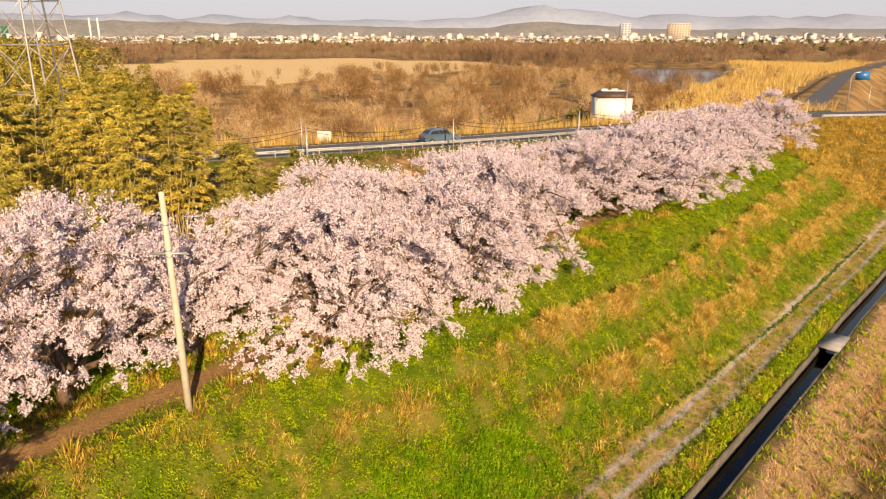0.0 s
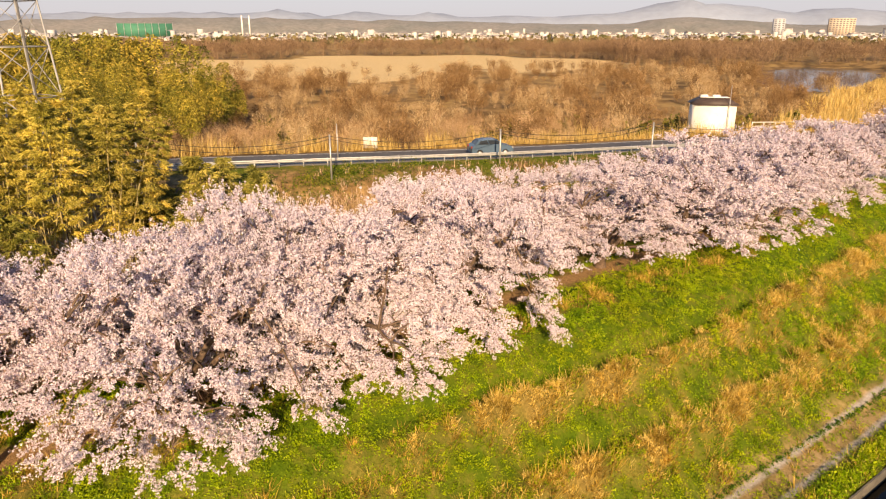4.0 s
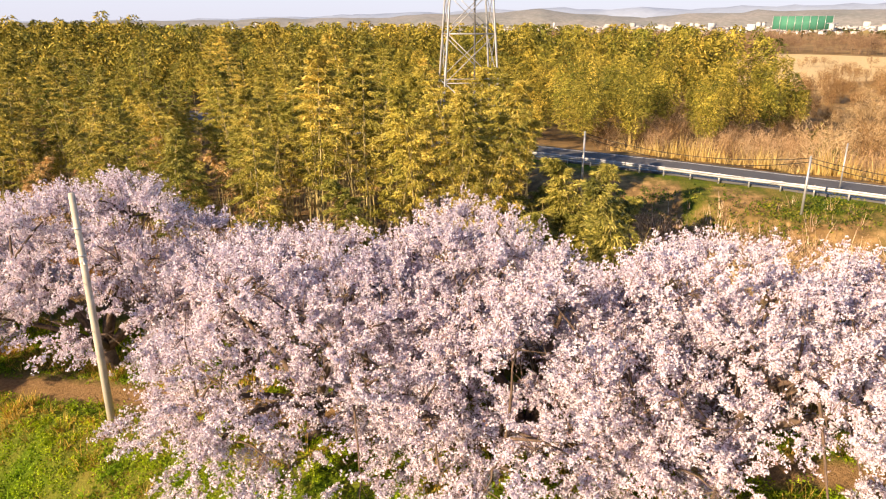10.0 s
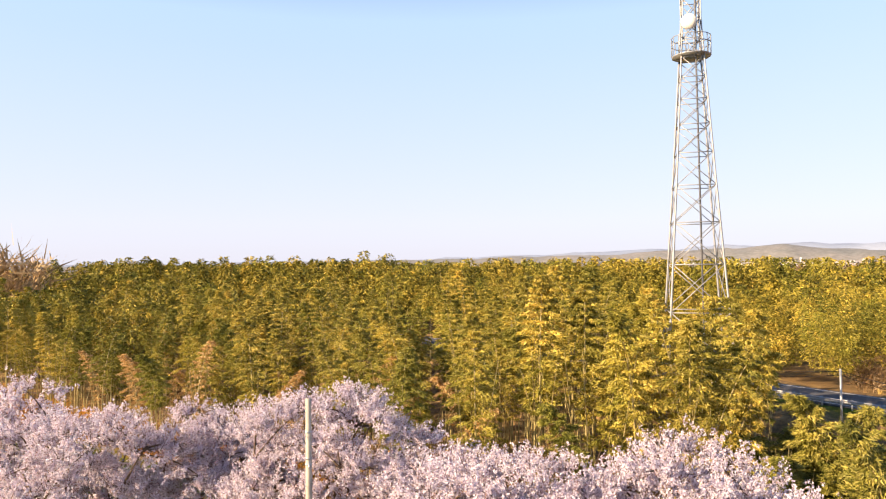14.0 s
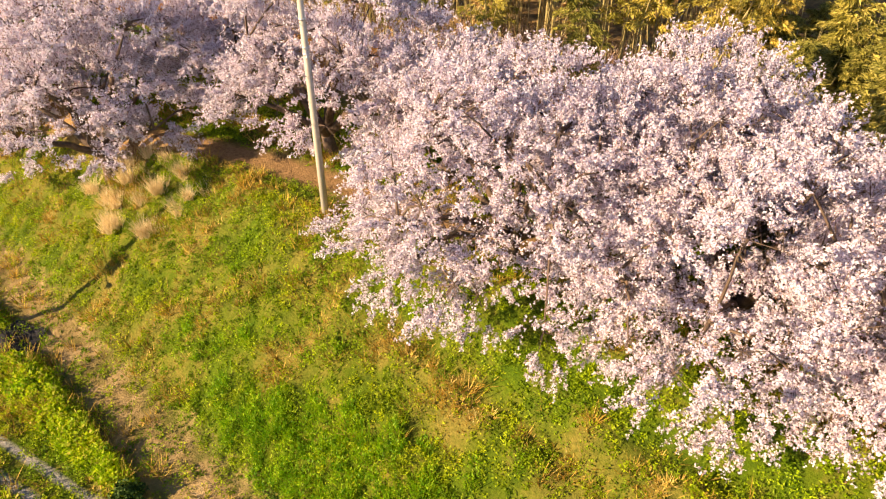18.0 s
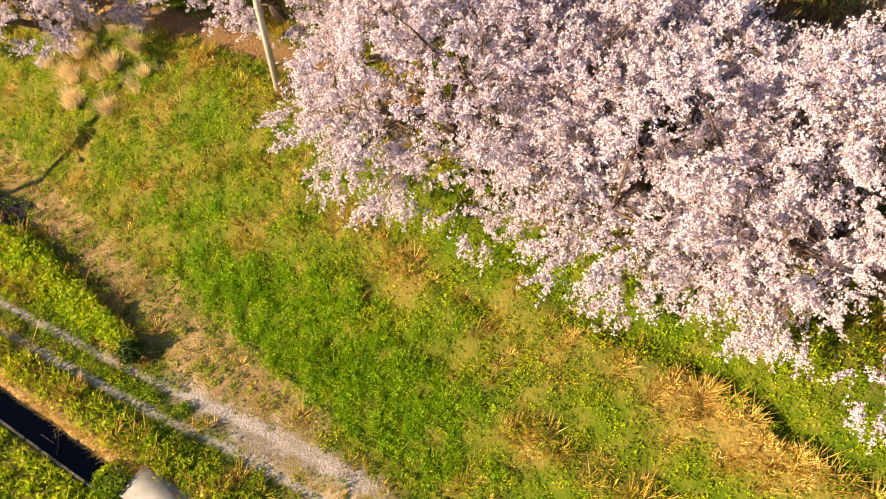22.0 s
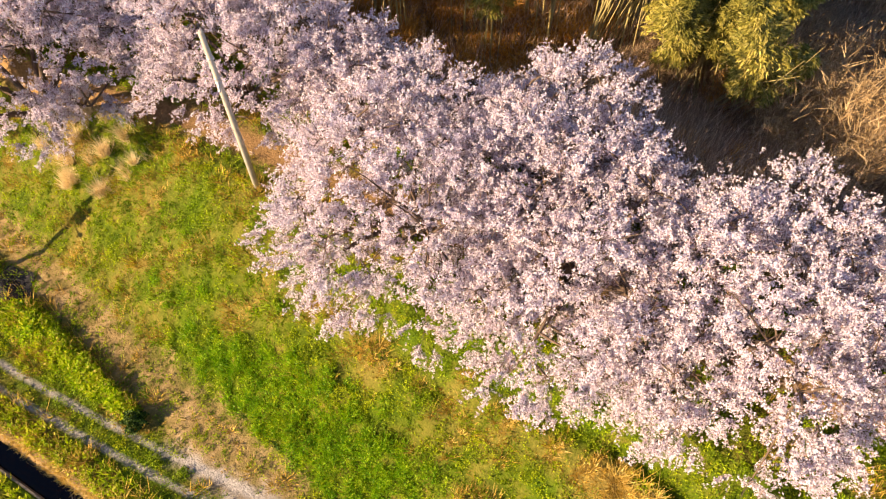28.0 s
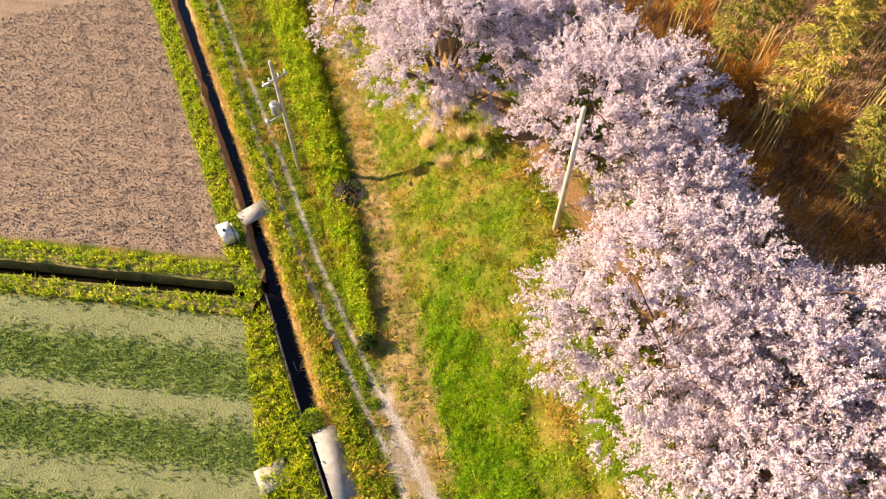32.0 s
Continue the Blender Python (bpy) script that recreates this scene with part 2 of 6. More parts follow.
# ---- the lie of the land ----
def line(*pairs):
    ys, xs = [p[0] for p in pairs], [p[1] for p in pairs]
    return lambda y: np.interp(y, ys, xs)


TOE = line((-400, 0), (-60, 3.2), (-27, 4.9), (-9, 6.3), (1, 6.9), (9, 7.6), (21, 7.8), (37, 7.2), (68, 4.5), (110, -4), (200, -28), (400, -80))
EDGE = line((-400, -6), (-60, -1.5), (-27, -0.6), (-10, 0.1), (0, 0.3), (7, -0.4), (13, -0.5), (18, -0.7), (22, -0.1), (27, 0.4), (32, -0.3), (40, -1.5), (49, -3.5), (70, -7), (87, -10.5), (110, -16), (200, -42), (400, -95))
DITCH = line((-400, 25), (-60, 18.6), (-30, 15.9), (-13, 14.15), (-4, 13.45), (2.7, 12.95), (15, 11.75), (33, 10.4), (40, 9.75), (51, 9.1), (68, 7.6), (110, 2), (200, -18), (400, -70))
ROAD = line((-600, -160), (-120, -78), (-60, -65), (-20, -55), (5, -47.3), (17.5, -43.2), (29, -38.7), (41, -33.9), (50.4, -30.8), (60, -28), (72, -24), (90, -18.5), (103, -13.5), (118, -5), (135, 9), (200, 70), (600, 420))
LOW, ROAD_Z = -5.2, 1.5
SIDE_ROAD = line((104, -14.5), (112, -18.5), (123, -22.0), (226, -48.7), (322, -63.7), (520, -90))


def smooth(t):
    t = np.clip(t, 0, 1)
    return t * t * (3 - 2 * t)


def land(x, y):
    """Height of the ground."""
    e, toe, road = EDGE(y), TOE(y), ROAD(y)
    t = np.clip((x - e) / (toe - e), 0, 1)
    z = 0.15 - 5.05 * (0.72 * t + 0.28 * smooth(t))
    z = z + np.where((t > 0) & (t < 1), (0.14 * wave(x, y, 3.0, 1) + 0.08 * wave(x, y, 1.25, 6)) * np.sin(np.pi * t) ** 0.5, 0)
    north = smooth((y - 10) / 8)
    z = z + north * (0.42 * np.exp(-(((t - 0.33) / 0.06) ** 2)) - 0.36 * np.exp(-(((t - 0.22) / 0.04) ** 2)) + 0.34 * np.exp(-(((t - 0.68) / 0.06) ** 2)) - 0.2 * np.exp(-(((t - 0.56) / 0.04) ** 2)))
    z = np.where(x > toe, np.maximum(-4.9 - 0.12 * (x - toe), LOW), z)
    z = z + np.where(x > toe, 0.04 * wave(x, y, 2.0, 2), 0)
    z = z + 0.32 * RIDGE(x, y) * (1 + 0.15 * wave(x, y, 1.8, 5))
    back = e - 8.5
    z = np.where(x < back, 0.15 - 2.5 * smooth((back - x) / 6.0), z)
    d = (x - road) * 0.94
    bank = np.where(d > 0, ROAD_Z - 0.12 - np.where(d < 8, 0.10 * np.maximum(d - 3.2, 0), 0.48) - 3.0 * smooth((d - 7.0) / 7.0), ROAD_Z - 0.12 - 2.6 * smooth((-d - 4.2) / 9.0))
    z = np.where(x < back - 3, np.maximum(z, bank), z)
    far = smooth((road - 12 - x) / 40)
    levee = ROAD_Z - 0.1 - 3.4 * smooth((np.abs(x - SIDE_ROAD(y)) - 3.2) / 7.0)
    far = far * smooth((SIDE_ROAD(y) - 8 - x) / 10) * np.where(y > 100, 1.0, 0.0) + far * np.where(y > 100, 0.0, 1.0)
    z = np.where((y > 104) & (y < 520) & (np.abs(x - SIDE_ROAD(y)) < 10.2), np.maximum(z, levee), z)
    off = (x + 13.5) * 0.818 - (y - 103) * 0.575
    corner = np.where(off > 0, ROAD_Z - 0.12 - 6.3 * smooth((off - 4) / 28), ROAD_Z - 0.12 - 4.0 * smooth((-off - 4) / 12))
    z = np.where((x > back - 3) & (y > 58) & (y < 300), np.maximum(z, corner - 4 * smooth((75 - y) / 15)), z)
    z = z + far * (-0.9 + 0.5 * wave(x, y, 60, 3))
    river = RIVER(x, y)
    z = np.where(x < road - 8, z - 4.5 * smooth((14 - river) / 12), z)
    return z


def RIDGE(x, y):
    """The overgrown earth ridge between the two tracks, 0 to 1."""
    mid = np.interp(y, [-60, -27, -10.8, -5, 0], [7.8, 8.9, 9.15, 9.35, 9.45]) 
    half = np.interp(y, [-60, -27, -10.8, -5, 0, 1.2], [1.7, 1.6, 1.3, 0.95, 0.45, 0.3])
    t = (mid + half - x) / (2 * half)
    return np.where(t < 0.72, smooth(t / 0.72), smooth((1 - t) / 0.28)) * smooth((1.2 - y) / 2.5)


def PALE(x, y):
    """Inside the mown straw-coloured fields on the plain: above nought."""
    return np.minimum(np.minimum(x + 390, -170 - 0.12 * (y - 60) - x), np.minimum(y - 25, 290 - y)) - 16 + 26 * wave(x, y, 80, 9)


def RIVER(x, y):
    """Distance from the water's edge; below nought in the river."""
    c = np.interp(y, [150, 200, 245, 300, 340, 420, 600, 1500], [-78, -93, -118, -143, -166, -215, -330, -900])
    w = np.interp(y, [150, 190, 240, 300, 335, 352, 1500], [-60, 1, 9, 16, 19, -30, -30])
    return np.abs(x - c) * 0.8 - w


def REED_FLAT(x, y):
    """Inside the straw-coloured reed flat between river and side road: above nought."""
    left = np.interp(y, [95, 128, 200, 245, 340, 420], [-40, -53, -84, -104, -136, -180])
    return np.minimum(np.minimum(x - left, SIDE_ROAD(np.maximum(y, 104)) - 9 - x), np.minimum(y - 98, 400 - y))


def across(lo, hi, step, reach, ratio):
    """Even steps in the middle, ever longer ones to both sides."""
    out, s = list(np.arange(lo, hi + 1e-6, step)), step
    a, b = out[0], out[-1]
    low, high = [], []
    while a > -reach or b < reach:
        s *= ratio
        a, b = a - s, b + s
        low.append(a)
        high.append(b)
    return np.array(low[::-1] + out + high)


us = across(-14.0, 30.0, 0.3, 4600, 1.12)
us = np.sort(np.concatenate([us[(np.abs(us - 13) > 0.75) & (np.abs(us - 10.4) > 1.0)], np.arange(9.45, 11.36, 0.1), [12.30, 12.46, 12.47, 13.0, 13.53, 13.54, 13.70]]))
vs = across(-42.0, 62.0, 0.4, 4600, 1.12)
U, V = np.meshgrid(us, vs, indexing="ij")
shift = DITCH(V) - 13.0
X, Y = U + shift * smooth((220 - np.abs(U)) / 150) * smooth((380 - np.abs(V)) / 100), V
Z = land(X, Y)
lateral = (X - 14.3) * 0.4064 + (Y + 4.2) * 0.9137
in_lateral = (np.abs(lateral) < 0.95) & (X > 13.6) & (X < 60)
trench = (np.abs(U - 13) < 0.531) & (np.abs(V) < 120)
Z = np.where(trench | in_lateral, LOW - 1.15, Z)
ground_soup = Soup()
ni, nj = X.shape
I, J = np.meshgrid(np.arange(ni - 1), np.arange(nj - 1), indexing="ij")
ground_soup.add(np.stack([X, Y, Z], -1), np.stack([I * nj + J, (I + 1) * nj + J, (I + 1) * nj + J + 1, I * nj + J + 1], -1).reshape(-1, 4))


def path_mid(y):
    return np.interp(y, [-60, -12, -5, 0, 5, 25, 30, 40, 49, 70, 87, 110], [0.5, 0.9, -1.2, -1.7, -2.3, -4.5, -4.9, -6, -8, -11, -14, -19])


def ground_masks(x, y):
    """How far in metres each place lies inside the worn or tilled pieces of ground."""
    ditch = DITCH(y)
    near = np.where(np.abs(y) < 130, 0.0, -9.0)
    worn = 0.75 - np.abs(x - path_mid(y)) + near
    tyre_a = 0.12 - np.abs(x - ditch + np.interp(y, [-60, -6.5, -0.3, 3.6, 6, 10, 20], [1.5, 1.71, 2.08, 2.39, 2.6, 2.7, 2.1])) + near
    tyre_b = np.interp(y, [2, 5, 9, 12], [0.11, 0.22, 0.22, 0.12]) - np.abs(x - ditch + np.interp(y, [-60, -5, 0, 2.3, 5, 7, 10.3, 20], [2.4, 2.65, 3.0, 3.24, 3.5, 3.7, 3.75, 3.3])) + near
    tyre = np.maximum(tyre_a, tyre_b)
    fork = np.interp(y, [-60, -27, -19, -13.8, -1.4, 3, 8], [6.0, 5.9, 6.2, 6.5, 7.8, 8.3, 8.7])
    dirt = np.interp(y, [-60, -14, -2, 3, 7, 10, 14, 40], [0.75, 0.8, 0.95, 1.15, 1.2, 0.9, 0.6, 0.5]) - np.abs(x - fork) + near
    dirt = np.where(y > 8, 0.9 - np.abs(x - (ditch - 2.9)) + near, dirt)
    gravel = np.interp(y, [0, 2.5, 4.5, 6.3, 8.5, 10.5, 13], [-0.6, 0.1, 0.4, 0.65, 0.35, 0.15, -0.5]) - np.abs(x - np.interp(y, [0, 2.5, 4.5, 6.3, 8.5, 10.3, 13], [10, 9.6, 9.4, 9.35, 8.8, 8.45, 8.2]))
    side = (x - 14.3) * 0.4064 + (y + 4.2) * 0.9137
    brown = np.minimum(np.minimum(-1.9 - side, x - (ditch + 2.0)), 400 - x)
    green = np.minimum(np.minimum(np.minimum(side - 1.6, 13.5 - side), x - (ditch + 1.9 + 0.14 * np.maximum(y + 3, 0))), np.minimum(400 - x, 60 - y))
    road = ROAD(y)
    wild = np.where(x < road - 2, 1.0, -1.0)
    pale = np.maximum(PALE(x, y) * 0.2, REED_FLAT(x, y) * 0.3)
    litter = np.minimum(np.minimum(EDGE(y) - 7.6 - x, x - road - 4.5), np.where(y < 18, 1.0, 1.5 * wave(x, y, 7, 60) + 0.3))
    rough = np.minimum(np.minimum(x - ditch - 0.6, 60 - x), np.minimum(y - 8.5, 130 - y))
    rut = sum(np.exp(-(((x - ditch - o - 0.25 * wave(y, y * 0, 5, int(o * 10))) / 0.10) ** 2)) for o in (3.4, 4.5, 7.0)) * (brown > 0) * (0.5 + 0.5 * (wave(x, y, 1.2, 61) > -0.2))
    return dict(rut=np.clip(rut, 0, 0.5), litter=litter, rough=rough, heap=np.minimum(1.4 - np.abs(x - ditch - 2.7), rough), stripe=0.5 + 0.5 * np.cos((side - 2.4) * 2 * np.pi / np.where(side < 6, 4.5, 3.9)), worn=worn, tyre=tyre, dirt=dirt, gravel=gravel, brown=brown, green=green, wild=wild, pale=pale)


def ground_material():
    m, n, link, p = nodes_of("ground_cover")
    pos = n.new("ShaderNodeNewGeometry").outputs["Position"]
    broad, mid, fine = noise_node(n, link, 0.16, 4, 0.6, pos), noise_node(n, link, 1.1, 5, 0.65, pos), noise_node(n, link, 9.0, 5, 0.7, pos)

    def step(name, soft=0.3, rag=0.5):
        at = n.new("ShaderNodeAttribute")
        at.attribute_name = name
        k = n.new("ShaderNodeMath")
        k.operation, k.inputs[2].default_value = "MULTIPLY_ADD", -0.5 * rag
        link(mid.outputs[0], k.inputs[0])
        k.inputs[1].default_value = rag
        s = n.new("ShaderNodeMath")
        link(at.outputs["Fac"], s.inputs[0])
        link(k.outputs[0], s.inputs[1])
        r = n.new("ShaderNodeMapRange")
        r.inputs[1].default_value, r.inputs[2].default_value = -soft, soft
        link(s.outputs[0], r.inputs[0])
        return r.outputs[0]

    def shades(node, *stops):
        r = ramp(n, stops)
        link(node.outputs[0], r.inputs[0])
        return r.outputs[0]

    turf = shades(mid, (0.30, (0.03, 0.06, 0.004)), (0.5, (0.09, 0.125, 0.008)), (0.7, (0.21, 0.165, 0.035)))
    dry = shades(fine, (0.3, (0.09, 0.07, 0.02)), (0.7, (0.36, 0.25, 0.07)))
    lush = shades(fine, (0.3, (0.02, 0.06, 0.002)), (0.7, (0.10, 0.18, 0.006)))
    col = mixed(n, link, shades(broad, (0.42, (0.0,) * 3), (0.6, (0.6,) * 3)), turf, lush)
    share = n.new("ShaderNodeAttribute")
    share.attribute_name = "straw"
    col = mixed(n, link, share.outputs["Fac"], col, dry)
    col = mixed(n, link, step("litter", 0.8, 2.0), col, shades(mid, (0.3, (0.09, 0.06, 0.03)), (0.5, (0.24, 0.15, 0.065)), (0.7, (0.46, 0.30, 0.13))))
    col = mixed(n, link, step("rough", 0.3, 0.6), col, shades(mid, (0.3, (0.08, 0.10, 0.015)), (0.5, (0.17, 0.12, 0.05)), (0.7, (0.30, 0.19, 0.09))))
    col = mixed(n, link, step("heap", 0.4, 1.2), col, shades(fine, (0.3, (0.50, 0.32, 0.15)), (0.7, (0.76, 0.53, 0.29))))
    col = mixed(n, link, step("worn", 0.35, 1.0), col, shades(fine, (0.3, (0.20, 0.12, 0.055)), (0.7, (0.40, 0.25, 0.12))))
    col = mixed(n, link, step("dirt", 0.5, 1.4), col, shades(mid, (0.3, (0.13, 0.12, 0.03)), (0.5, (0.28, 0.20, 0.085)), (0.7, (0.46, 0.33, 0.17))))
    col = mixed(n, link, step("gravel", 0.4, 2.0), col, shades(mid, (0.35, (0.22, 0.16, 0.09)), (0.5, (0.24, 0.21, 0.18)), (0.65, (0.38, 0.35, 0.32))))
    col = mixed(n, link, step("tyre", 0.10, 0.25), col, shades(fine, (0.3, (0.24, 0.22, 0.21)), (0.7, (0.46, 0.43, 0.41))))
    plough = n.new("ShaderNodeTexWave")
    plough.bands_direction, plough.inputs["Scale"].default_value, plough.inputs["Distortion"].default_value, plough.inputs["Detail"].default_value = "Y", 0.24, 2.5, 3.0
    tilt = n.new("ShaderNodeMapping")
    tilt.inputs["Rotation"].default_value = (0, 0, 0.4185)
    link(pos, tilt.inputs[0])
    link(tilt.outputs[0], plough.inputs["Vector"])
    soil = mixed(n, link, 1.0, shades(fine, (0.3, (0.20, 0.15, 0.115)), (0.7, (0.38, 0.29, 0.22))), shades(plough, (0.0, (0.86,) * 3), (0.4, (1.0,) * 3)), "MULTIPLY")
    rut = n.new("ShaderNodeAttribute")
    rut.attribute_name = "rut"
    soil = mixed(n, link, rut.outputs["Fac"], soil, (0.11, 0.085, 0.07))
    col = mixed(n, link, step("brown", 0.15, 0.5), col, soil)
    rows = n.new("ShaderNodeAttribute")
    rows.attribute_name = "stripe"
    blur = n.new("ShaderNodeMath")
    blur.operation, blur.inputs[1].default_value, blur.inputs[2].default_value = "MULTIPLY_ADD", 1.1, -0.55
    link(mid.outputs[0], blur.inputs[0])
    both = n.new("ShaderNodeMath")
    link(rows.outputs["Fac"], both.inputs[0])
    link(blur.outputs[0], both.inputs[1])
    edge = n.new("ShaderNodeMapRange")
    edge.inputs[1].default_value, edge.inputs[2].default_value = 0.3, 0.7
    link(both.outputs[0], edge.inputs[0])
    crop = mixed(n, link, edge.outputs[0], shades(fine, (0.3, (0.10, 0.16, 0.04)), (0.7, (0.22, 0.27, 0.09))), shades(fine, (0.3, (0.15, 0.18, 0.085)), (0.7, (0.26, 0.28, 0.14))))
    col = mixed(n, link, step("green", 0.15, 0.6), col, crop)
    scrub = shades(broad, (0.35, (0.16, 0.10, 0.045)), (0.5, (0.28, 0.18, 0.08)), (0.65, (0.38, 0.26, 0.11)))
    col = mixed(n, link, step("wild", 0.5, 0.2), col, scrub)
    col = mixed(n, link, step("pale", 0.5, 0.8), col, shades(mid, (0.3, (0.58, 0.42, 0.20)), (0.7, (0.76, 0.58, 0.32))))
    link(col, p.inputs["Base Color"])
    p.inputs["Roughness"].default_value, p.inputs["Specular IOR Level"].default_value = 0.95, 0.1
    k = n.new("ShaderNodeBump")
    k.inputs["Strength"].default_value, k.inputs["Distance"].default_value = 0.7, 0.12
    link(fine.outputs[0], k.inputs["Height"])
    link(k.outputs[0], p.inputs["Normal"])
    return m


ground = solo("ground", ground_soup, ground_material(), "grassy levee slope, dirt tracks, fields and riverside scrub", "ground", "", "structure", True)
for key, values in ground_masks(X.ravel(), Y.ravel()).items():
    ground.data.attributes.new(key, "FLOAT", "POINT").data.foreach_set("value", np.ascontiguousarray(values, float))


ys = np.concatenate([np.arange(-140, 150, 2.0), np.arange(150, 420, 10.0)])
side = np.stack([np.gradient(ys), -np.gradient(ROAD(ys))], -1)
side = unit(np.stack([side[:, 0], side[:, 1]], -1))


def road_row(off, z):
    return np.stack([ROAD(ys) + side[:, 0] * off, ys + side[:, 1] * off, np.full(len(ys), z)], -1)


road = Soup()
road.strip(road_row(-2.8, ROAD_Z), road_row(2.8, ROAD_Z)).strip(road_row(2.8, ROAD_Z), road_row(2.8, ROAD_Z - 0.3)).strip(road_row(-2.8, ROAD_Z - 0.3), road_row(-2.8, ROAD_Z))
solo("road", road, ASPHALT, "grey asphalt road on the river embankment", "road", "", "structure")
lines = Soup()
for off in (-2.35, 2.35):
    lines.strip(road_row(off - 0.08, ROAD_Z + 0.005), road_row(off + 0.08, ROAD_Z + 0.005))
solo("road_edge_line", lines, WHITE_PAINT, "white painted edge lines on the asphalt road", "road marking", "", "structure")
water = Soup().add([(-1500, 150, -4.6), (600, 150, -4.6), (600, 1600, -4.6), (-1500, 1600, -4.6)], [[0, 1, 2, 3]])
mw, nw, lw, pw = nodes_of("river_water")
pw.inputs["Base Color"].default_value, pw.inputs["Roughness"].default_value, pw.inputs["Specular IOR Level"].default_value = (0.03, 0.07, 0.12, 1), 0.06, 0.7
rip, bp = noise_node(nw, lw, 0.5, 3, 0.6, nw.new("ShaderNodeNewGeometry").outputs["Position"]), nw.new("ShaderNodeBump")
bp.inputs["Strength"].default_value, bp.inputs["Distance"].default_value = 0.25, 0.1
lw(rip.outputs[0], bp.inputs["Height"])
lw(bp.outputs[0], pw.inputs["Normal"])
solo("river_water", water, mw, "calm blue river water", "river", "", "structure")
# ---- cherry trees in bloom ----
def sway(a, b, n, bend, r):
    """A curved line from a to b."""
    t = np.linspace(0, 1, n)[:, None]
    return a + (b - a) * t + np.sin(np.pi * t) * bend + r.normal(0, 0.03, (n, 3)) * np.sin(np.pi * t)


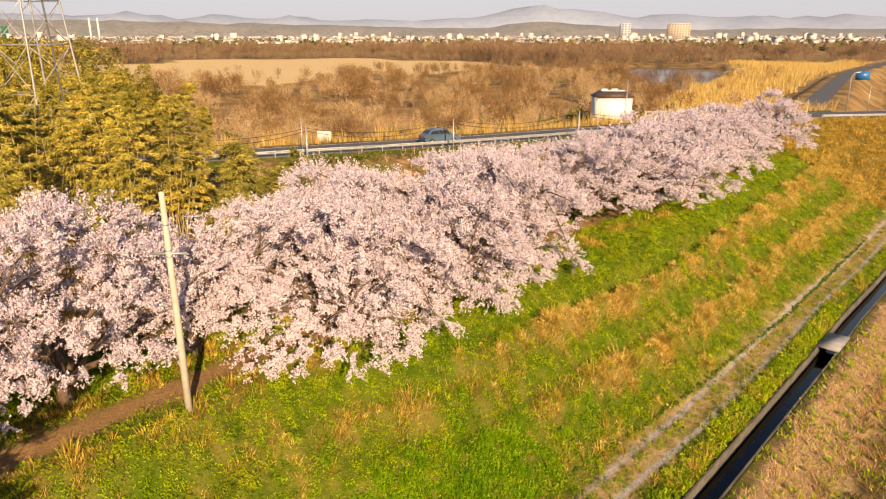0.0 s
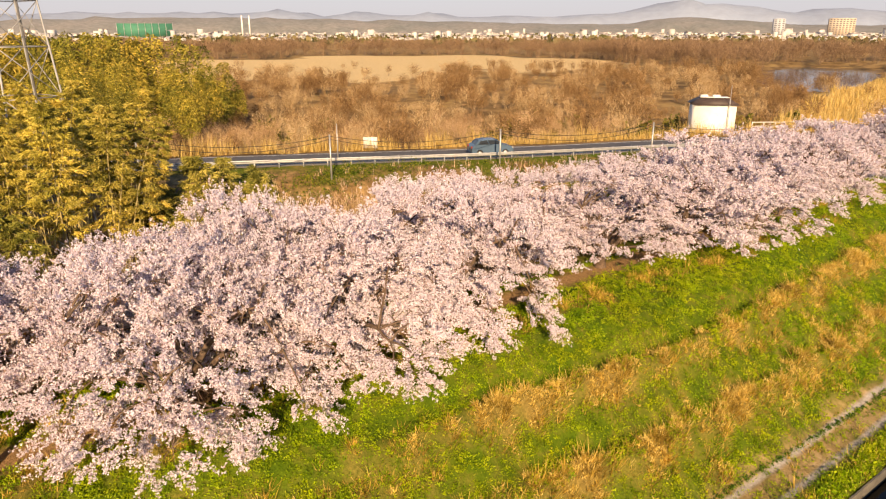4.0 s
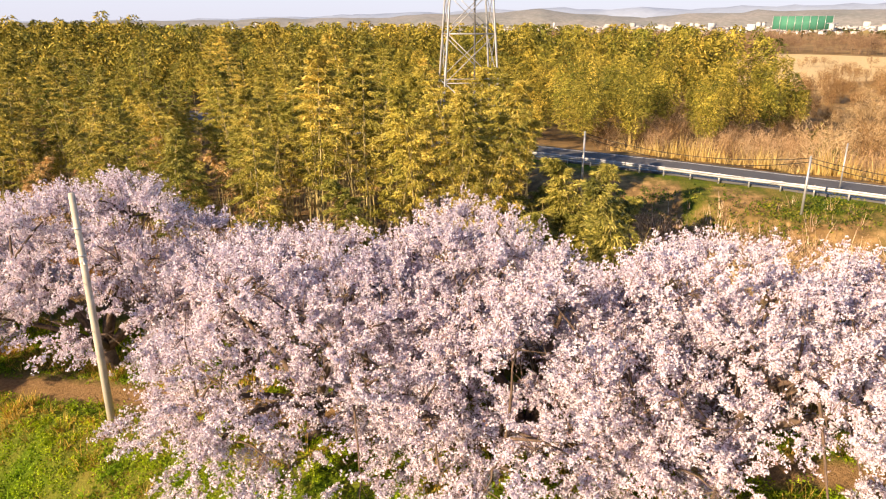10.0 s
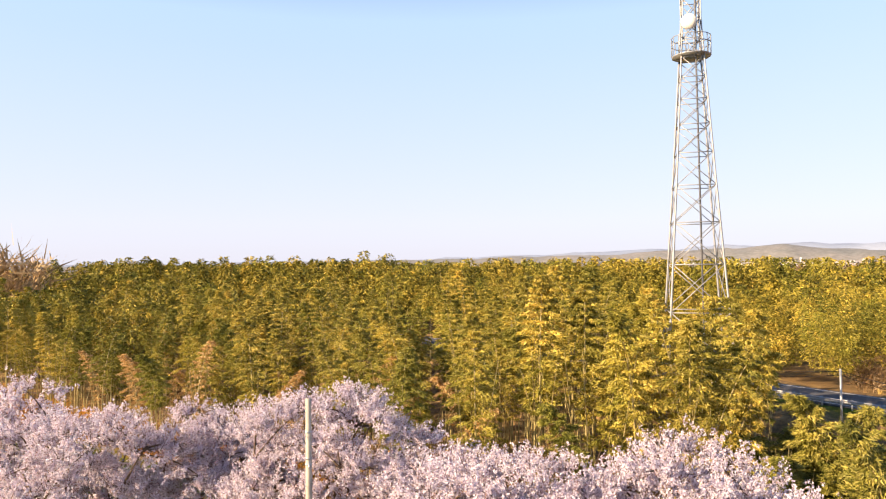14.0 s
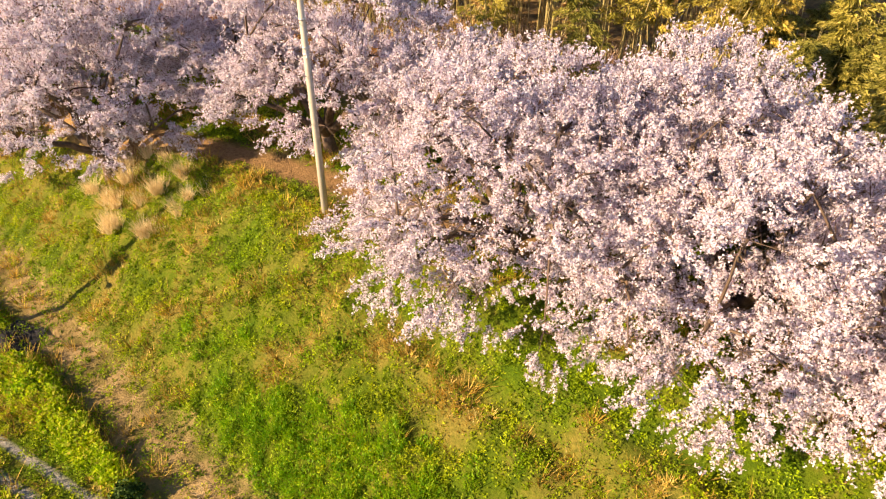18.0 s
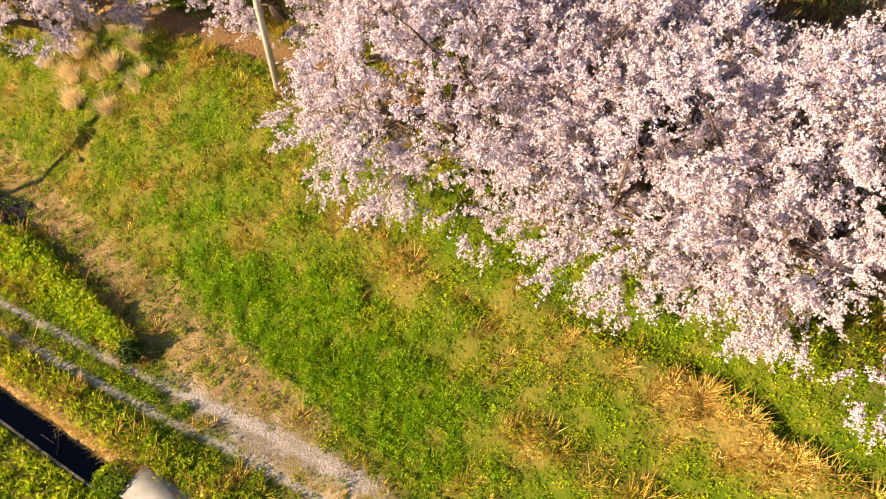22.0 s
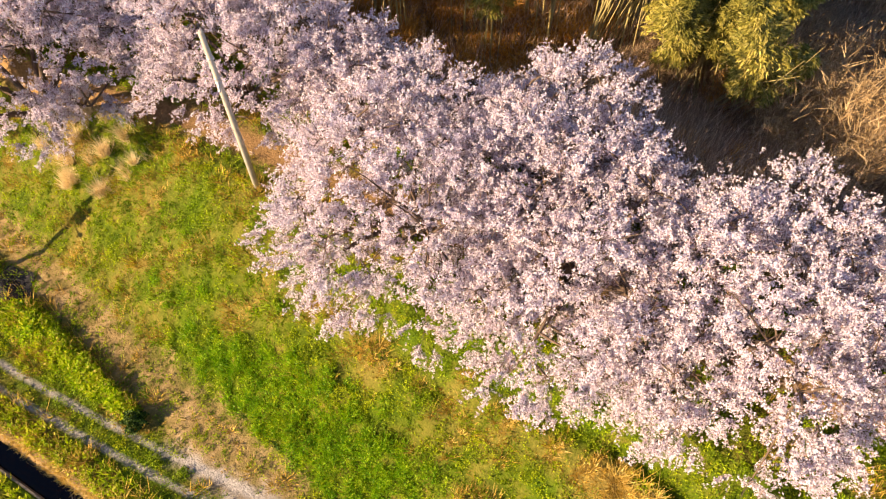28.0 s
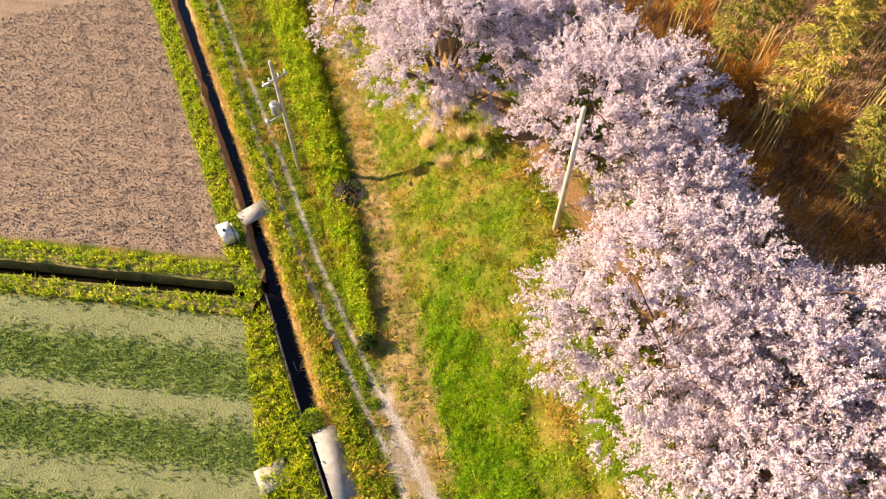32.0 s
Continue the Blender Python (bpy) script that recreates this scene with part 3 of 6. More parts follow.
def cherry_meshes(seed, radius, height, clouds=64, knots=12.5, petal=0.74, droop=-0.5):
    """An old spreading cherry: forked trunk, arching limbs and layered clouds of blossom, hanging lowest on the +x side."""
    r = np.random.default_rng(seed)
    wood, bloom = Soup(), Soup()
    fork = np.array([r.normal(0, 0.12), r.normal(0, 0.12), r.uniform(0.8, 1.1)])
    wood.tube([(0, 0, -0.5), (0, 0, -0.05), (fork[0] * 0.4, fork[1] * 0.4, 0.4), tuple(fork)], [0.42, 0.33, 0.27, 0.26], 10)
    limbs = []
    for k in range(9):
        a = k * 2 * np.pi / 9 + r.uniform(-0.3, 0.3)
        up = (0.28, 0.85, 0.5)[k % 3] + r.uniform(-0.12, 0.15)
        end = np.array([np.cos(a) * np.cos(up) * radius * 0.82, np.sin(a) * np.cos(up) * radius * 0.82, fork[2] + np.sin(up) * (height - fork[2]) * 0.85])
        pts = sway(fork, end, 10, np.array([0, 0, r.uniform(0.2, 0.8)]), r)
        wood.tube(pts, np.linspace(0.17, 0.03, 10), 6)
        limbs.append(pts[2:])
    limbs = np.concatenate(limbs)
    mid = 0.40 * height
    d = unit(r.normal(0, 1, (clouds * 14, 3)) * [1, 1, 0.85] + [0, 0, 0.25])
    d = d[d[:, 2] > np.where(d[:, 0] > 0.25, droop, -0.22)]
    apart, chosen = 1.62 * math.sqrt(2.6 / clouds), []
    for q in d:
        if all(np.linalg.norm(q - d2) > apart for d2 in chosen):
            chosen.append(q)
        if len(chosen) == clouds:
            break
    inner = d[-clouds // 4:]
    depth = np.concatenate([r.uniform(0.84, 1.04, len(chosen)), r.uniform(0.45, 0.72, len(inner))])
    d = np.concatenate([np.array(chosen), inner])
    lump = 1 + 0.10 * np.sin(d[:, 0] * 5 + seed) + 0.10 * np.sin(d[:, 1] * 6 + 2 * seed) + 0.07 * np.sin(d[:, 2] * 9 + d[:, 0] * 4)
    reach = np.where(d[:, 2] > 0, height - mid - 0.45, mid + 0.9)
    at = d * np.stack([np.full(len(d), radius * 0.84)] * 2 + [reach], -1) * (lump * depth)[:, None] + [0, 0, mid]
    for p, out in zip(at, d):
        near = limbs[np.argmin(np.linalg.norm(limbs - p, axis=1))]
        wood.tube(sway(near, p, 5, np.array([0, 0, 0.2]), r), np.linspace(0.05, 0.018, 5), 5, False)
        face = unit(0.45 * out + [0, 0, 0.85] + r.normal(0, 0.12, 3))
        e1 = unit(np.cross(face, [out[1] + 0.01, -out[0], 0.05]))
        e2 = np.cross(face, e1)
        wide = r.uniform(0.85, 1.4) * (radius / 5) ** 0.6
        m = int(r.integers(9, 14))
        spin, far = r.uniform(0, 2 * np.pi, m), np.sqrt(r.random(m)) * wide
        spots = p + np.cos(spin)[:, None] * far[:, None] * e1 + np.sin(spin)[:, None] * far[:, None] * e2 * 0.8 + r.normal(0, 0.06, (m, 1)) * face - (0.16 * far**2)[:, None] * [0, 0, 1.0]
        for q in spots:
            wood.slivers(p[None], q[None], 0.016)
            n = 6
            rise = 0.85 if out[2] > 0.6 else 0.38 if out[2] > 0.2 else 0.08 if out[2] > -0.15 else -0.2
            lead = unit(unit(q - p) * 0.55 + [out[0] * 0.8, out[1] * 0.8, rise] + r.normal(0, 0.18, 3))
            way = unit(lead + r.normal(0, 0.45, (n, 3)) * [1, 1, 0.75 if out[2] > 0.5 else 0.32])
            size = r.uniform(0.3, 1.0, n)
            wood.slivers(np.repeat(q[None], n, 0), q + way * size[:, None] * 1.04, 0.010)
            k = r.poisson(knots, n).sum() + 1
            which = r.integers(0, n, k)
            f = r.random((k, 1)) ** 0.7
            knot = q + way[which] * size[which][:, None] * f + r.normal(0, 0.044, (k, 3))
            c = (knot[:, None] + r.normal(0, 0.030, (k, 5, 3)) * petal).reshape(-1, 3)
            u = unit(r.normal(0, 1, c.shape))
            w = unit(np.cross(u, r.normal(0, 1, c.shape)))
            z = r.uniform(0.030, 0.052, (len(c), 1)) * petal
            v = np.stack([c + u * z, c + (-0.5 * u + 0.87 * w) * z, c + (-0.5 * u - 0.87 * w) * z], 1)
            bloom.add(v.reshape(-1, 3), np.arange(3 * len(c)).reshape(-1, 3))
    tops = np.repeat(at[d[:, 2] > 0.4], 7, 0)
    tops = tops + r.normal(0, 0.5, tops.shape) * [1, 1, 0.4]
    wood.slivers(tops, tops + np.stack([r.normal(0, 0.3, len(tops)), r.normal(0, 0.3, len(tops)), r.uniform(0.6, 1.1, len(tops))], -1), 0.012)
    return wood.mesh("trunk", BARK), bloom.mesh("crown", BLOSSOM)


# radius and height each was grown to
CHERRY_SIZE = [(5.3, 6.9), (5.0, 6.6), (4.5, 7.3), (3.2, 6.0), (4.9, 7.4), (4.8, 7.0), (4.6, 7.2)]
CHERRY = [cherry_meshes(11, *CHERRY_SIZE[0]), cherry_meshes(23, *CHERRY_SIZE[1]), cherry_meshes(37, *CHERRY_SIZE[2], 56, droop=-0.16), cherry_meshes(52, *CHERRY_SIZE[3], 36, droop=-0.14), cherry_meshes(64, *CHERRY_SIZE[4], 58, 5.0, 1.25, -0.3), cherry_meshes(65, *CHERRY_SIZE[5], 58, 5.0, 1.25, -0.3), cherry_meshes(66, *CHERRY_SIZE[6], 60, 6.4, 1.1, -0.35)]
# place, kind, turn, radius, height
CHERRY_SPOTS = [
    (4.6, -35, 4, 12, 6.4, 8.0), (3.6, -27.5, 5, -18, 6.0, 8.0), (2.2, -19.3, 6, 8, 5.2, 8.3), (1.9, -11.0, 2, -10, 4.6, 8.0), (-4.0, -9.8, 3, 40, 3.2, 6.1),
    (-3.3, -3.0, 2, 25, 4.3, 7.4), (-4.3, 2.1, 3, -30, 3.3, 6.0), (-1.5, 6.6, 0, 5, 5.2, 6.6), (-5.2, 10.2, 1, -20, 4.6, 6.8), (-2.6, 13.2, 1, 14, 5.2, 6.4),
    (-3.4, 18.6, 0, -12, 5.2, 6.9), (-6.6, 24.0, 3, 15, 3.7, 6.3), (-5.3, 30.3, 2, 0, 4.8, 6.2), (-4.9, 36.6, 6, 20, 5.0, 6.5), (-6.0, 42.8, 6, -15, 4.9, 6.2),
    (-7.0, 48.6, 4, 5, 4.9, 6.2), (-7.9, 54.8, 5, 28, 4.7, 6.0), (-8.8, 60.6, 4, -24, 4.0, 5.6), (-9.2, 71.3, 5, 10, 4.3, 6.3)]
for x, y, kind, turn, wide, tall in CHERRY_SPOTS:
    tree = thing("cherry_tree", x, y, float(land(x, y)), turn, "old cherry tree in full pale pink bloom on the levee", "cherry tree", "row of cherry trees")
    tree.scale = (wide / CHERRY_SIZE[kind][0], wide / CHERRY_SIZE[kind][0], tall / CHERRY_SIZE[kind][1])
    for ob in (new("trunk", CHERRY[kind][0]), new("crown", CHERRY[kind][1])):
        ob.parent = tree


# ---- bamboo ----
def bamboo_meshes(seed, tall, leaves, leafage=None, wide=True, fine=1.0):
    r = np.random.default_rng(seed)
    stem, leaf = Soup(), Soup()
    a, nod = r.uniform(0, 2 * np.pi), r.uniform(0.8, 2.2)
    t = np.linspace(0, 1, 10)
    mid = np.stack([np.cos(a) * nod * t**3, np.sin(a) * nod * t**3, tall * (t - 0.10 * t**4)], -1)
    stem.tube(mid, np.linspace(0.06, 0.012, 10), 5, False)
    for k in range(5):
        q, g = np.array([*r.normal(0, 0.45, 2), 0]), tall * r.uniform(0.5, 0.85)
        stem.tube([q, q + [r.normal(0, 0.15), r.normal(0, 0.15), g * 0.5], q + [*r.normal(0, 0.5, 2), g]], [0.032, 0.026, 0.008], 4, False)
    n = leaves
    tiers = 16
    tier = np.floor(tiers * r.random(n) ** 1.15)
    f = 1 - (0.62 if wide else 0.66) * (tier + 0.3) / tiers
    base = np.stack([np.interp(f, t, mid[:, k]) for k in range(3)], -1)
    arm = r.integers(0, 4, n)
    spin = tier * 2.4 + arm * 1.65 + r.normal(0, 0.17, n)
    out = np.stack([np.cos(spin), np.sin(spin), np.zeros(n)], -1)
    long = np.sin(np.clip((1.03 - f) / 0.66, 0, 1) * 2.5) * (1.3 if wide else 0.95) * (0.65 + 0.35 * np.sin(tier * 5.1 + arm * 2.3 + seed))
    reach = long * r.random(n) ** 0.3
    c = base + out * reach[:, None] + np.stack([np.zeros(n), np.zeros(n), 0.5 * reach - 0.58 * reach**2], -1) + r.normal(0, 0.06, (n, 3)) * [1, 1, 0.7]
    u = unit(out + r.normal(0, 0.5, (n, 3)) + [0, 0, -0.5])
    leaf.slivers(c, c + u * r.uniform(0.16, 0.32, (n, 1)) * fine, 0.034 * fine)
    return stem.mesh("culm", BAMBOO_STEM), leaf.mesh("leaves", leafage or BAMBOO_LEAF)


BAMBOO = [bamboo_meshes(70 + k, h, 8200, fine=0.74) for k, h in enumerate((11.6, 12.6, 10.6, 12.0, 9.2))] + [bamboo_meshes(90, 8.4, 1500, BAMBOO_DRY, False, 0.8), bamboo_meshes(91, 7.2, 1400, BAMBOO_DRY, False, 0.8), bamboo_meshes(92, 11.8, 6400, fine=0.85), bamboo_meshes(93, 12.4, 6400, fine=0.85)]


def in_grove(x, y):
    return (x < np.interp(y, [-90, -20, 0, 5, 9], [-7, -10, -12, -14, -19])) & (x > ROAD(y) + 9) & (y < np.interp(x, [-50, -36, -22, -14], [2, 6, 9.5, 6]))


r = np.random.default_rng(3)
spots = np.stack([r.uniform(-60, -7, 4000), r.uniform(-75, 10, 4000)], -1)
spots = spots[in_grove(spots[:, 0], spots[:, 1])]
kept = []
for p in spots:
    front = np.hypot(p[0] + 14, p[1] + 5)
    if all(np.hypot(*(p - q)) > (2.35 if front < 34 else 2.8) for q in kept):
        kept.append(p)
kept.sort(key=lambda p: np.hypot(p[0] - 14, p[1] - 16))
for q, (x, y) in enumerate(kept[:290]):
    front = x > np.interp(y, [-90, -20, 0, 5, 9], [-11, -14, -16, -18, -22])
    dead = (0.24 if -34 < y < -2 else 0.15) if front else 0.05
    k = int(r.choice(7, p=((1 - 2 * dead) * 0.23, (1 - 2 * dead) * 0.23, (1 - 2 * dead) * 0.23, (1 - 2 * dead) * 0.2, (1 - 2 * dead) * 0.11, dead, dead))) if q < 150 or front else int(r.integers(7, 9))
    b = thing("bamboo", x, y, float(land(x, y)), float(r.uniform(0, 360)), "tall bamboo with yellow-green drooping leaves" if k not in (5, 6) else "thin dead bamboo with dry tan leaves", "bamboo", "bamboo grove")
    s = float(r.uniform(0.72, 1.1)) if np.hypot(x + 24, y - 2) > 9 else float(r.uniform(1.08, 1.25))
    b.scale = (s * 1.1, s * 1.1, s)
    for ob in (new("culm", BAMBOO[k][0]), new("leaves", BAMBOO[k][1])):
        ob.parent = b

for x, y, lean, k in ((-17.2, 8.4, 15, 3), (-18.4, 7.6, 9, 0), (-16.4, 6.6, 12, 1)):
    b = thing("bamboo", x, y, float(land(x, y)), 0, "tall bamboo with yellow-green leaves leaning out over the dip", "bamboo", "bamboo grove")
    b.matrix_world = pose(x, y, float(land(x, y)) - 0.1, -lean, 3, 40 * k)
    for ob in (new("culm", BAMBOO[k][0]), new("leaves", BAMBOO[k][1])):
        ob.parent = b



def far_bamboo(r, px, py, high, soup, bundle=330, size=1.0):
    """Plumes further off, gathered in one mesh."""
    n, m = len(px), bundle
    fat = np.clip(np.hypot(px - 14, py - 16) / 75, 1.0, 2.2) * size
    f = r.random((n, m)) ** 0.8
    spin = r.uniform(0, 2 * np.pi, (n, m))
    lean = r.uniform(0, 2 * np.pi, (n, 1))
    reach = 1.9 * np.sin(np.pi * np.clip(0.10 + 0.85 * (1 - f), 0, 1)) * r.random((n, m)) ** 0.5
    h = high[:, None] * (0.28 + 0.72 * f)
    nod = 1.4 * f**3
    c = np.stack([px[:, None] + np.cos(spin) * reach + np.cos(lean) * nod, py[:, None] + np.sin(spin) * reach + np.sin(lean) * nod, land(px, py)[:, None] + h - 0.2 * reach**2], -1).reshape(-1, 3)
    u = unit(np.stack([np.cos(spin), np.sin(spin), -0.5 + 0 * spin], -1).reshape(-1, 3) + r.normal(0, 0.5, c.shape))
    soup.slivers(c, c + u * (r.uniform(0.35, 0.65, (n, m)) * fat[:, None]).reshape(-1, 1), (0.09 * np.repeat(fat, m))[:, None])


def scatter(r, lo, hi, n, test):
    p = np.stack([r.uniform(lo[0], hi[0], n), r.uniform(lo[1], hi[1], n)], -1)
    return p[test(p[:, 0], p[:, 1])]


wood_soup = Soup()
r = np.random.default_rng(5)
rest = np.array(kept[290:]).reshape(-1, 2)
extra = scatter(r, (-130, -230), (-8, -40), 1000, lambda x, y: (x > ROAD(y) + 8) & (x < np.interp(y, [-230, -80], [-25, -9])))
beyond = scatter(r, (-150, -260), (-40, 34), 2100, lambda x, y: (x < ROAD(y) - 6) & (x > ROAD(y) - np.interp(y, [-260, -60, 0, 40], [80, 85, 92, 95])) & (y < np.interp(x, [-130, -105, -88, -78, -63, -55, -46], [27, 33, 36, 30, 22, 15, 11])))
close = beyond[np.hypot(beyond[:, 0] - 14, beyond[:, 1] - 16) < 110]
beyond = beyond[np.hypot(beyond[:, 0] - 14, beyond[:, 1] - 16) >= 110]
far = np.concatenate([rest, extra, beyond])
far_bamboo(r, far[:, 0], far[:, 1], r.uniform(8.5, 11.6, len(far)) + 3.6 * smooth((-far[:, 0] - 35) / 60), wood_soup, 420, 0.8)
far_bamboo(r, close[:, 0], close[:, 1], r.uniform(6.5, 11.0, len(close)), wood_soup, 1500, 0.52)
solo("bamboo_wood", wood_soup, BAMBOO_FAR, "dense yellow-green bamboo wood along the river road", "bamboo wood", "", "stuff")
# ---- poles and tower ----
def utility_pole(x, y, z, h, r0, r1, label, group=""):
    p = thing("utility_pole", x, y, z, 0, label, "utility pole", group)
    part("shaft", Soup().tube([(0, 0, -0.8), (0, 0, h * 0.5), (0, 0, h - 0.02), (0, 0, h)], [r0, (r0 + r1) / 2, r1, r1 * 0.8], 12), POLE_CONCRETE, p, "", True)
    for k in range(6):
        a = 0 if k % 2 else math.pi
        zz = h * 0.35 + k * h * 0.1
        rr = r0 + (r1 - r0) * zz / h
        part("step_bolt", Soup().tube([(math.cos(a) * rr * 0.9, math.sin(a) * rr, zz), (math.cos(a) * (rr + 0.12), 0, zz)], 0.012, 5), STEEL, p)
    return p


pole = utility_pole(0, 0, 0.0, 8.0, 0.135, 0.092, "bare concrete utility pole at the edge of the levee path")
part("cross_bar", Soup().box((0.0, 0.0, 5.95), (0.07, 1.15, 0.07), -40), STEEL, pole, "short galvanised bar")
for zz in (5.85, 6.05, 6.9):
    part("band", Soup().tube([(0, 0, zz), (0, 0, zz + 0.06)], 0.118, 12), STEEL, pole)

xp = utility_pole(10.65, -11.85, -4.9, 7.95, 0.13, 0.09, "concrete pole with crossarm and grey transformer beside the farm track")
part("crossarm", Soup().box((0, 0, 6.75), (1.5, 0.08, 0.09), 25), STEEL, xp)
part("brace", Soup().tube([(0.1, 0, 6.1), (0.55, 0.25, 6.72)], 0.02, 5), STEEL, xp)
for k, off in enumerate((-0.65, -0.25, 0.3, 0.65)):
    ins = part("insulator", Soup().tube([(off * 0.906, off * 0.423, 6.78), (off * 0.906, off * 0.423, 6.86), (off * 0.906, off * 0.423, 6.9), (off * 0.906, off * 0.423, 7.0)], [0.03, 0.06, 0.035, 0.05], 8), WHITE_PAINT, xp, "white porcelain insulator")
drum = part("transformer", Soup().tube([(0.38, 0.12, 4.55), (0.38, 0.12, 4.6), (0.38, 0.12, 5.25), (0.38, 0.12, 5.3)], [0.2, 0.25, 0.25, 0.2], 14), STEEL, xp, "grey transformer drum")
for k in range(3):
    part("bushing", Soup().tube([(0.28 + 0.1 * k, 0.12, 5.3), (0.28 + 0.1 * k, 0.12, 5.5)], [0.04, 0.025], 6), WHITE_PAINT, drum)
part("switch_bracket", Soup().box((0.55, 0.2, 4.3), (0.95, 0.06, 0.06), 20).box((0.95, 0.36, 4.35), (0.12, 0.3, 0.2), 20), STEEL, xp)

tower = thing("lattice_tower", -29.0, 3.9, -2.3, 24, "tall galvanised steel lattice tower with a platform, rising out of bamboo", "tower")


def half(z):
    return 2.45 - 0.066 * z if z < 29 else 0.536


corners = ((1, 1), (-1, 1), (-1, -1), (1, -1))
for cx, cy in corners:
    zs = np.array([-0.3, 10, 20, 30, 42])
    part("leg", Soup().tube([(cx * half(z), cy * half(z), z) for z in zs], [0.075, 0.068, 0.058, 0.048, 0.035], 6), TOWER_STEEL, tower)
levels, z = [0.0], 0.0
while z < 40:
    z += max(1.25, half(z) * 1.75)
    levels.append(z)
for a, b in zip(levels, levels[1:]):
    for k in range(4):
        (x0, y0), (x1, y1) = corners[k], corners[(k + 1) % 4]
        lo, hi = half(a), half(b)
        s = Soup()
        s.tube([(x0 * lo, y0 * lo, a), (x1 * hi, y1 * hi, b)], 0.028, 4).tube([(x1 * lo, y1 * lo, a), (x0 * hi, y0 * hi, b)], 0.028, 4).tube([(x0 * hi, y0 * hi, b), (x1 * hi, y1 * hi, b)], 0.032, 4)
        part("brace", s, TOWER_STEEL, tower)
deck = Soup()
ring = [(1.2 * math.cos(q * math.pi / 8), 1.2 * math.sin(q * math.pi / 8), 27.9) for q in range(17)]
deck.tube([(0, 0, 27.65), (0, 0, 27.72)], 1.2, 16)
platform = part("platform", deck, TOWER_STEEL, tower)
rail = Soup().tube([(x, y, z + 0.55) for x, y, z in ring], 0.03, 5, False).tube([(x, y, z + 1.0) for x, y, z in ring], 0.03, 5, False)
for x, y, z in ring[:16]:
    rail.tube([(x, y, 27.7), (x, y, 28.9)], 0.025, 4)
part("railing", rail, TOWER_STEEL, platform)
part("cable_ladder", Soup().tube([(half(0) * 0.95, 0.2, 0), (half(28) * 0.9, 0.2, 28), (0.5, 0.2, 42)], 0.06, 5), plain("dark_cables", [(0.16, 0.16, 0.17)], 2, 0.7), tower)
part("dish", Soup().tube([(0.75, -0.2, 29.7), (0.9, -0.25, 29.7), (1.0, -0.28, 29.7)], [0.5, 0.48, 0.2], 14), WHITE_PAINT, tower, "white drum aerial")

# poles and cable along the river road
ROAD_POLES = [(-49.5, -30, 4.8), (-42.5, -8, 5.0), (-35.9, 11.0, 5.12), (-32.3, 25.5, 4.7), (-28.5, 40.5, 4.5), (-23.2, 54.6, 4.7), (-17.5, 70.0, 4.7), (-11.0, 87.0, 4.7)]
for x, y, top in ROAD_POLES:
    z = float(land(x, y))
    p = thing("cable_pole", x, y, z, 0, "slim grey steel pole carrying a sagging cable beside the road", "utility pole", "poles along the road")
    part("shaft", Soup().tube([(0, 0, -0.4), (0, 0, top - z)], [0.09, 0.07], 8), STEEL, p, "", True)
    part("cap", Soup().tube([(0, 0, top - z), (0, 0, top - z + 0.05)], [0.085, 0.05], 8), STEEL, p)
for (x0, y0, z0), (x1, y1, z1) in zip(ROAD_POLES, ROAD_POLES[1:]):
    t = np.linspace(0, 1, 14)
    c = Soup()
    for drop, off in ((0.75, 0.1), (0.95, 0.35)):
        c.tube(np.stack([x0 + (x1 - x0) * t, y0 + (y1 - y0) * t, z0 + (z1 - z0) * t - off - drop * 4 * t * (1 - t)], -1), 0.022, 5)
    solo("overhead_cable", c, WIRE, "dark sagging cables strung between the road poles", "cable", "cables along the road")
p = thing("cable_pole", -38.6, 28.9, ROAD_Z - 0.2, 0, "slim steel pole behind the road guardrail", "utility pole", "poles along the road")
part("shaft", Soup().tube([(0, 0, -0.4), (0, 0, 3.4)], [0.06, 0.05], 8), STEEL, p, "", True)

# guardrail along the near side of the road
gys = np.arange(-24, 92, 2.0)
guard = thing("guardrail", 0, 0, 0, 0, "long pale steel guardrail along the edge of the road", "guardrail")


def beside(y, off):
    dx = float(ROAD(y + 1) - ROAD(y - 1)) / 2
    k = 1 / math.hypot(1, dx)
    return float(ROAD(y)) + off * k, y - off * dx * k


rows = [beside(float(y), 3.25) for y in gys]
zbase = ROAD_Z - 0.15
for lo in range(0, len(rows) - 1, 4):
    seg = rows[lo:lo + 5]
    b = Soup()
    pts = np.array([(x, y, 0) for x, y in seg])
    prof = ((0.0, 0.42), (0.05, 0.5), (0.0, 0.57), (0.05, 0.64), (0.0, 0.72))
    for (o0, h0), (o1, h1) in zip(prof, prof[1:]):
        b.strip(pts + [o0, 0, zbase + h0], pts + [o1, 0, zbase + h1])
    part("beam", b, STEEL, guard)
for x, y in rows:
    part("post", Soup().tube([(x - 0.1, y, zbase - 0.3), (x - 0.1, y, zbase + 0.75)], 0.06, 8), STEEL, guard)

board = thing("sign_board", -43.2, 34.6, float(land(-43.2, 34.6)), 52, "plain white sign board on two steel posts beside the road", "sign")
bz = 1.25 - float(land(-43.2, 34.6))
part("panel", Soup().box((0, 0, bz + 0.6), (1.5, 0.05, 1.15)), WHITE_PAINT, board)
for off in (-0.5, 0.5):
    part("post", Soup().tube([(off, 0.06, -0.3), (off, 0.06, bz + 1.15)], 0.035, 8), STEEL, board)

